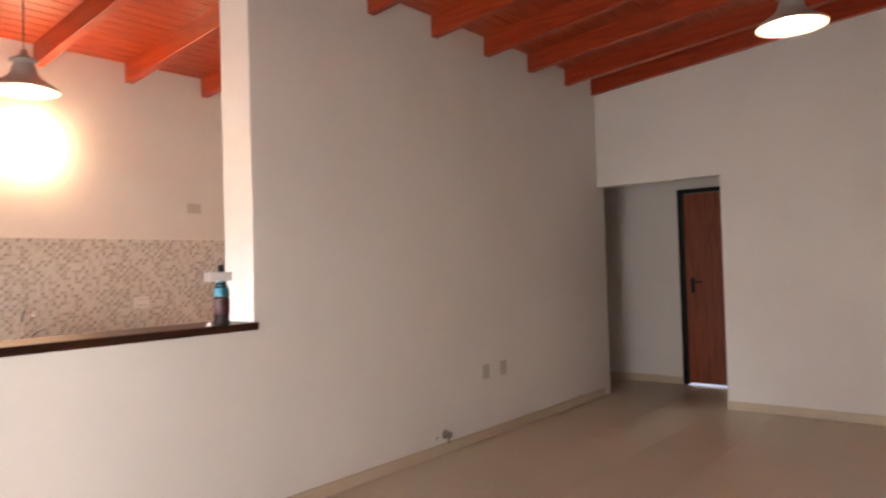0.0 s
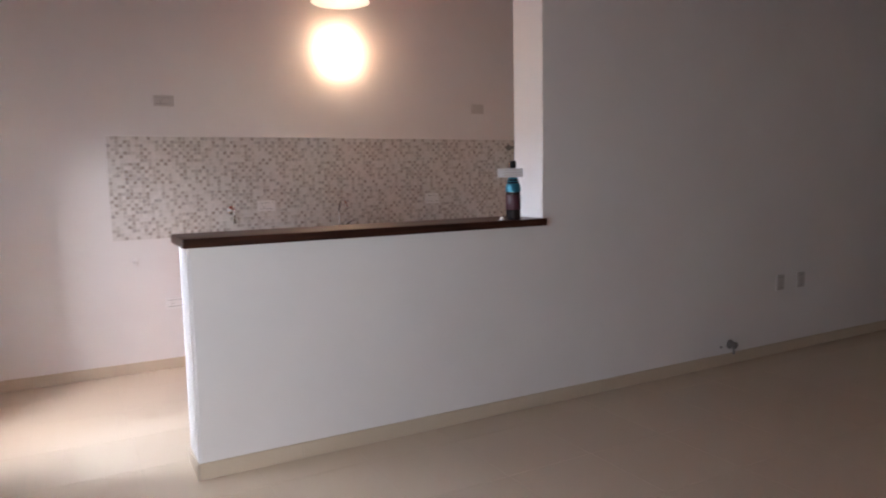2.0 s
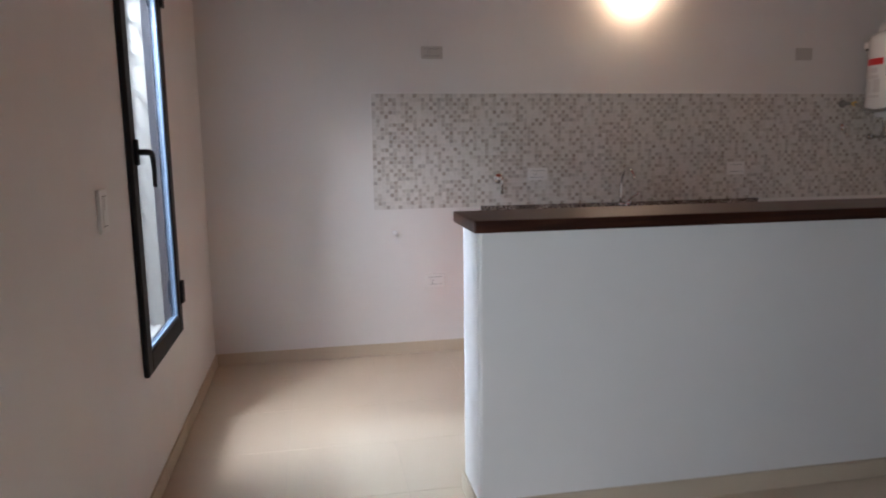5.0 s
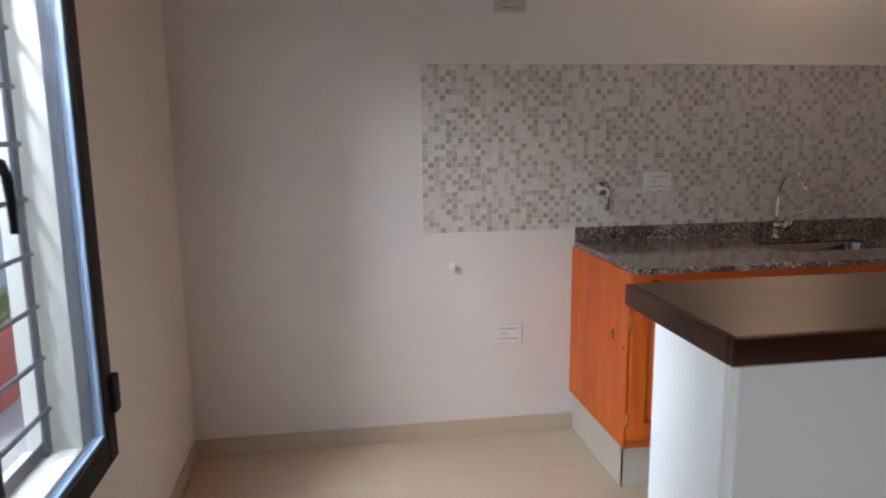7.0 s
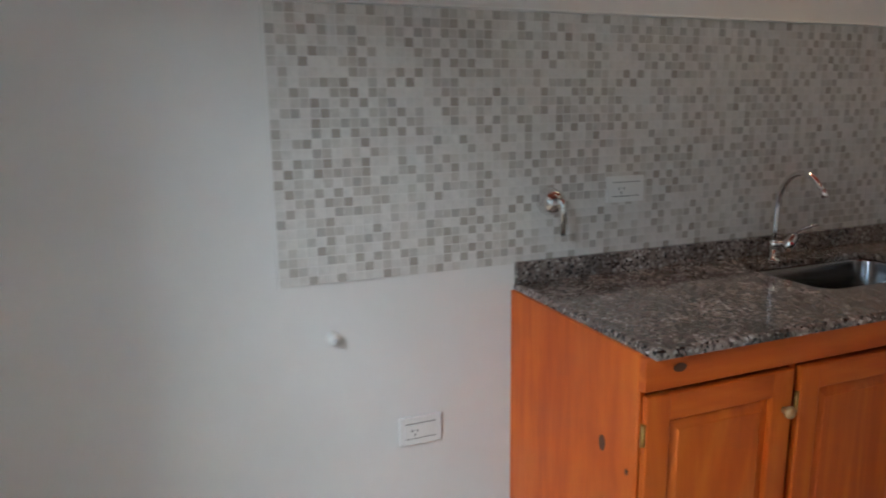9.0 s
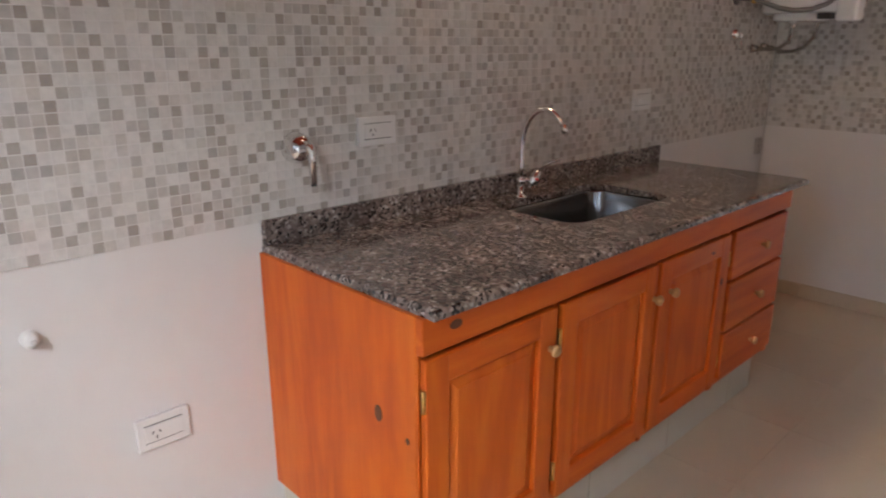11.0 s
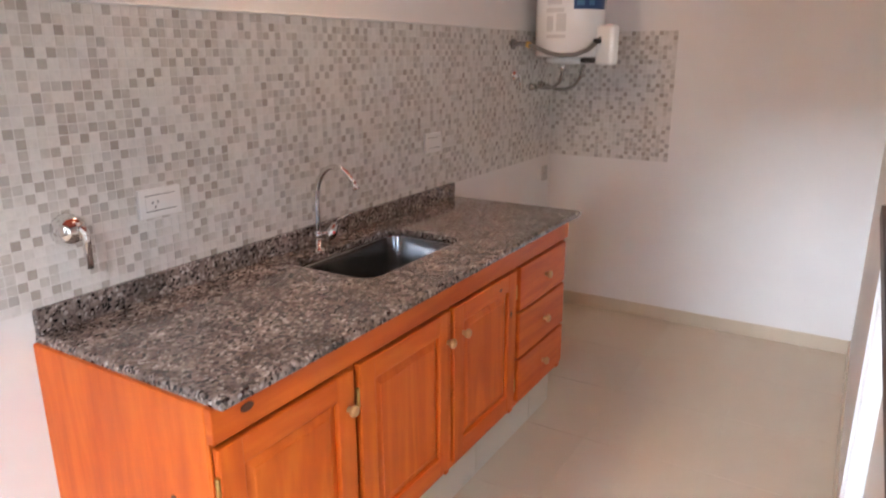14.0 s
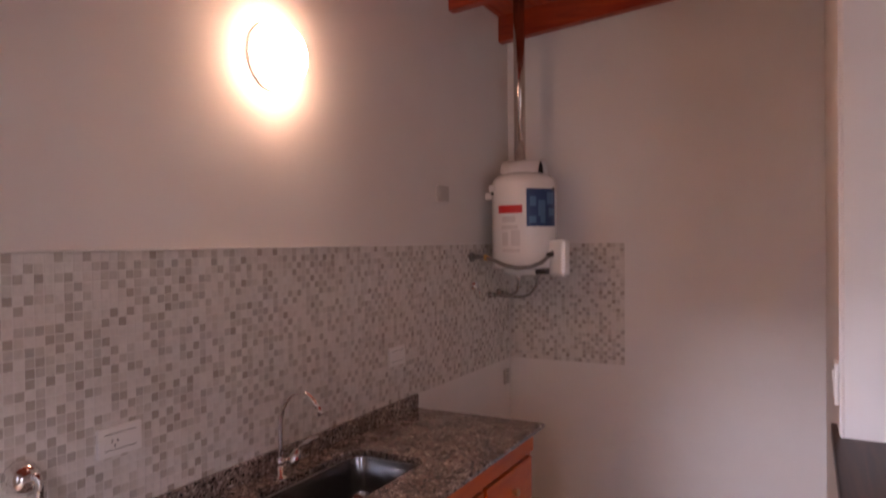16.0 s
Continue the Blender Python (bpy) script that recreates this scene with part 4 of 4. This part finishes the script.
part("water_pipe", sweep(B(), [on_wall(4.40, 1.322), on_wall(4.398, 1.320, 0.06), (4.21, 1.80, 1.326), (4.18, 1.76, 1.332), (4.155, 1.715, 1.36), (4.14, 1.70, 1.40), (4.14, 1.70, 1.455)], 0.0088, 10), PIPE, heater, "chrome flexible water pipe")
part("water_pipe", sweep(B(), [on_wall(4.518, 1.328), on_wall(4.515, 1.326, 0.06), (4.33, 1.80, 1.315), (4.30, 1.74, 1.318), (4.28, 1.69, 1.335), (4.25, 1.645, 1.38), (4.25, 1.63, 1.452)], 0.0088, 10), PIPE, heater, "chrome flexible water pipe")
for px, pz in ((4.40, 1.322), (4.518, 1.328)):
    part("pipe_rosette", sweep(B(), [on_wall(px, pz, 0.0085), on_wall(px, pz, 0.020), on_wall(px, pz, 0.040)], [0.021, 0.019, 0.013], 16), PIPE, heater)
part("pipe_nut", sweep(B(), [(4.14, 1.70, 1.418), (4.14, 1.70, 1.447)], 0.015, 6), CHROME, heater)

heater.location = PIVOT + (heater.location - PIVOT) * GROW
heater.scale = (GROW, GROW, GROW)

# ---------------------------------------------------------------- lamps
sconce = thing("wall_lamp", (2.62, Y_BACK, 2.262), "lit round opal wall lamp above the sink", "wall lamp")
ms = Matrix.Translation((2.62, Y_BACK - 0.001, 2.262)) @ Euler((radians(90), 0, 0)).to_matrix().to_4x4()
part("base", lathe(B(), [(0.0, 0.0), (0.110, 0.0), (0.116, 0.004), (0.116, 0.010), (0.112, 0.014), (0.0, 0.014)], ms, 40), LAMPWHITE, sconce, "white lamp base ring")
part("globe", lathe(B(), [(0.108, 0.012), (0.115, 0.020), (0.116, 0.038), (0.109, 0.065), (0.089, 0.090), (0.052, 0.105), (0.0, 0.110)], ms, 40), OPAL, sconce, "glowing opal glass cover")


def pendant(x, y, z, label):
    ob = thing("pendant_lamp", (x, y, z), label, "pendant lamp", "pendant lamps")
    mp = Matrix.Translation((x, y, z))
    outer = [(0.178, 0.0), (0.180, 0.006), (0.165, 0.022), (0.125, 0.048), (0.085, 0.078), (0.066, 0.105), (0.060, 0.135), (0.052, 0.150), (0.050, 0.165), (0.072, 0.168), (0.070, 0.176), (0.045, 0.190), (0.022, 0.205), (0.014, 0.235), (0.0, 0.237)]
    inner_ = [(0.178, 0.0), (0.162, 0.018), (0.122, 0.043), (0.081, 0.074), (0.062, 0.102), (0.054, 0.130), (0.0, 0.132)]
    part("shade", lathe(B(), outer, mp, 48), LAMPGREY, ob, "grey enamel bell shade")
    part("reflector", lathe(B(), inner_, mp, 48), LAMPWHITE, ob, "white inner reflector")
    part("bulb", lathe(B(), [(0.0, 0.018), (0.020, 0.020), (0.033, 0.032), (0.036, 0.050), (0.03, 0.075), (0.018, 0.098), (0.017, 0.128), (0.0, 0.129)], mp, 24), BULB, ob, "glowing bulb")
    part("cord", sweep(B(), [(x, y, z + 0.232), (x, y, z_board(y) + 0.001)], 0.004, 8), CORD, ob, "thin hanging cord")
    part("ceiling_rose", lathe(B(), [(0.0, -0.035), (0.02, -0.035), (0.045, -0.012), (0.048, 0.004), (0.0, 0.004)], Matrix.Translation((x, y, z_board(y))), 24), LAMPWHITE, ob)
    return ob


pendant(2.266, 1.007, 2.373, "lit grey bell-shaped pendant lamp over the kitchen")
pendant(4.875, -2.30, 2.575, "lit grey bell-shaped pendant lamp in the living room")

# ---------------------------------------------------------------- bottle on the bar
BX, BY, BZ = 2.838, 0.012, 1.0672
bottle = thing("bottle", (BX, BY, BZ), "dark bottle with blue foil and maroon label on the bar", "bottle")
mb = Matrix.Translation((BX, BY, BZ))
part("glass", lathe(B(), [(0.0, 0.0), (0.036, 0.0), (0.039, 0.006), (0.039, 0.175), (0.034, 0.20), (0.02, 0.235), (0.0145, 0.26), (0.0145, 0.285), (0.0, 0.285)], mb, 28), GLAZE, bottle)
part("label", lathe(B(), [(0.0392, 0.055), (0.0400, 0.056), (0.0400, 0.135), (0.0392, 0.136)], mb, 28), MAROON, bottle, "maroon paper label")
foil = []
for k in range(15):
    h_ = 0.150 + 0.008 * k
    r_ = (0.0405 if h_ < 0.178 else 0.0405 - 0.022 * min(1, (h_ - 0.178) / 0.06)) + (0.0025 if k % 2 else 0)
    foil.append((r_, h_))
part("foil", lathe(B(), foil, mb, 17), CYAN, bottle, "crumpled blue foil wrap")
part("cap", lathe(B(), [(0.0, 0.278), (0.0165, 0.278), (0.0165, 0.312), (0.014, 0.315), (0.0, 0.315)], mb, 20), BLACK, bottle, "black cap")
tag = thing("card_strip", (BX, BY, BZ + 0.24), "white folded card strip hung on the bottle neck", "card")
part("card", box(B(), BX - 0.085, BX + 0.050, BY - 0.024, BY - 0.021, BZ + 0.228, BZ + 0.276, 0.001, 1), CARD, tag)
for dz in (0.238, 0.252, 0.266):
    part("printed_line", box(B(), BX - 0.075, BX + 0.03, BY - 0.0246, BY - 0.0241, BZ + dz, BZ + dz + 0.003), GREYPRINT, tag, "grey printed line")
part("card_back", box(B(), BX - 0.085, BX + 0.050, BY + 0.021, BY + 0.024, BZ + 0.228, BZ + 0.276, 0.001, 1), CARD, tag)
cup = thing("bottle_stopper", (2.776, 0.03, BZ), "small clear plastic stopper lying by the bottle", "stopper")
part("stopper", lathe(B(), [(0.0, 0.0), (0.014, 0.0), (0.016, 0.004), (0.010, 0.008), (0.009, 0.016), (0.0, 0.017)], Matrix.Translation((2.776, 0.03, BZ)), 16), WHITE, cup)

# ---------------------------------------------------------------- pieces: floor tiles, plinth tiles, mosaic tiles
floor = structure("floor", box(B(), 0.0, X_HALL, Y_REAR, Y_BACK, -0.12, -0.0014), FLOORGROUT, "beige porcelain tile floor with thin pale joints", "floor")
PITCH, JOINT = 0.464, 0.002


def tile_mesh(w, d, h, name, mat, chamfer=0.0006):
    bm = B()
    lo = [bm.verts.new((x, yy, -h)) for x, yy in ((0, 0), (w, 0), (w, d), (0, d))]
    md = [bm.verts.new((x, yy, -chamfer)) for x, yy in ((0, 0), (w, 0), (w, d), (0, d))]
    c = chamfer
    hi = [bm.verts.new((x, yy, 0)) for x, yy in ((c, c), (w - c, c), (w - c, d - c), (c, d - c))]
    for a, b in ((lo, md), (md, hi)):
        for k in range(4):
            bm.faces.new((a[k], a[(k + 1) % 4], b[(k + 1) % 4], b[k]))
    bm.faces.new(hi)
    return mesh_of(bm, name, mat)


cache = {}
x = 0.936 - 3 * PITCH
while x < X_HALL:
    yy = 0.257 - 11 * PITCH
    while yy < Y_BACK:
        x0, x1 = max(x + JOINT / 2, 0.0), min(x + PITCH - JOINT / 2, X_HALL)
        y0, y1 = max(yy + JOINT / 2, Y_REAR), min(yy + PITCH - JOINT / 2, Y_BACK)
        if x1 - x0 > 0.01 and y1 - y0 > 0.01:
            key = (round(x1 - x0, 3), round(y1 - y0, 3))
            if key not in cache:
                cache[key] = tile_mesh(*key, 0.0013, "tile", PORCELAIN)
            t = new("tile", cache[key])
            t.parent, t.location = floor, (x0, y0, 0.0)
        yy += PITCH
    x += PITCH

for i, (x0, x1) in enumerate(((CX0 + 0.014, 1.884), (1.887, 2.348), (2.351, 2.812), (2.815, 3.276), (3.279, CX1 - 0.004))):
    t = new("tile", mesh_of(box(B(), x0, x1, 1.440, 1.4475, 0.001, CZ0 - 0.002, 0.001, 1), "tile", PLINTH))
    t.parent = plinth
for xs in ((CX0 + 0.014, CX0 + 0.0215), (CX1 - 0.0115, CX1 - 0.004)):
    t = new("tile", mesh_of(box(B(), *xs, 1.440, Y_BACK - 0.012, 0.001, CZ0 - 0.002, 0.001, 1), "tile", PLINTH))
    t.parent = plinth

CHIP, N = 0.02475, 14


PATTERN = []
rnd = random.Random(11)
for i in range(N):
    PATTERN.append([])
    for k in range(N):
        near = [PATTERN[i - 1][k] if i else 2, PATTERN[i][k - 1] if k else 2]
        r_ = rnd.random()
        dark = r_ < (0.36 if 0 not in near else 0.03)
        PATTERN[i].append(0 if dark else 1 if r_ > (0.64 if 0 in near else 0.80) else 2)
GLAZES = (MOSAIC_DARK, MOSAIC_MID, MOSAIC_PALE)


def mosaic_mesh(nx, nz, bare=0, flip=False):
    """A ceramic tile faced with small raised squares, lying in x and z and facing -y."""
    bm = B()
    w, h, g = nx * CHIP, nz * CHIP, 0.0011
    box(bm, 0.0001, w - 0.0001, -0.0050, 0.0, 0.0001, h - 0.0001)
    for i in range(bare, nx):
        for k in range(nz):
            x0, x1, z0, z1 = i * CHIP + g, (i + 1) * CHIP - g, k * CHIP + g, (k + 1) * CHIP - g
            c = 0.0007
            glaze = 1 + (PATTERN[N - 1 - i][N - 1 - k] if flip else PATTERN[i][k])
            lo = [bm.verts.new((a, -0.0050, b)) for a, b in ((x0, z0), (x1, z0), (x1, z1), (x0, z1))]
            hi = [bm.verts.new((a, -0.0057, b)) for a, b in ((x0 + c, z0 + c), (x1 - c, z0 + c), (x1 - c, z1 - c), (x0 + c, z1 - c))]
            for q in range(4):
                bm.faces.new((lo[q], lo[(q + 1) % 4], hi[(q + 1) % 4], hi[q])).material_index = glaze
            bm.faces.new(hi).material_index = glaze
    me = mesh_of(bm, "tile", GROUT)
    for glaze in GLAZES:
        me.materials.append(glaze)
    return me


def chip_mesh(mat):
    """One small glazed square, at the corner of its cell."""
    bm, g, c = B(), 0.0011, 0.0007
    lo = [bm.verts.new((a, -0.0050, b)) for a, b in ((g, g), (CHIP - g, g), (CHIP - g, CHIP - g), (g, CHIP - g))]
    hi = [bm.verts.new((a, -0.0057, b)) for a, b in ((g + c, g + c), (CHIP - g - c, g + c), (CHIP - g - c, CHIP - g - c), (g + c, CHIP - g - c))]
    for q in range(4):
        bm.faces.new((lo[q], lo[(q + 1) % 4], hi[(q + 1) % 4], hi[q]))
    bm.faces.new(hi)
    return mesh_of(bm, "mosaic_square", mat)


full, turned = mosaic_mesh(N, N), mosaic_mesh(N, N, 0, True)
squares = [chip_mesh(glaze) for glaze in GLAZES]
splash_1 = structure("mosaic_splashback_1", box(B(), 0.978, X_KIT - 0.0005, Y_BACK - 0.0012, Y_BACK - 0.0003, 0.920, 1.610), GROUT, "pale grey and taupe mosaic tile splashback with thin trim", "splashback")
splash_2 = structure("mosaic_splashback_2", box(B(), X_KIT - 0.0012, X_KIT - 0.0003, 1.292, Y_BACK - 0.002, 0.920, 1.610), GROUT, "pale grey and taupe mosaic tiles on the kitchen end wall", "splashback")
W = N * CHIP
for row in range(2):
    x = 0.978
    while x < X_KIT - 0.03:
        n_ = min(N, int((X_KIT - 0.007 - x) / CHIP))
        key = ("m", n_)
        if key not in cache:
            cache[key] = full if n_ == N else mosaic_mesh(n_, N)
        loose = N if row == 0 and 1.5 < x < 1.8 else N // 2 if row == 0 and 1.8 < x < 2.1 else 0
        other = n_ == N and (int(x / W) + row) % 2
        t = new("tile", mosaic_mesh(N, N, loose) if loose else turned if other else cache[key])
        t.parent, t.location = splash_1, (x, Y_BACK - 0.0013, 0.918 + row * W)
        for i in range(loose):
            for k in range(N):
                chip = new("mosaic_square", squares[PATTERN[i][k]])
                chip.parent, chip.location = t, (i * CHIP, 0, k * CHIP)
        x += W + 0.0001
    for col in range(2):
        t = new("tile", turned if (col + row) % 2 else full)
        t.parent = splash_2
        t.location, t.rotation_euler = (X_KIT - 0.0013, Y_BACK - 0.0085 - col * (W + 0.0001), 0.918 + row * W), (0, 0, radians(-90))
part("edge_trim", box(B(), 0.972, 0.9775, Y_BACK - 0.0085, Y_BACK - 0.0005, 0.915, 1.616, 0.001, 1), WHITE, splash_1, "thin white edge trim")
part("edge_trim", box(B(), 0.978, X_KIT - 0.014, Y_BACK - 0.0125, Y_BACK - 0.0005, 1.6125, 1.6185, 0.001, 1), WHITE, splash_1, "thin white edge trim")
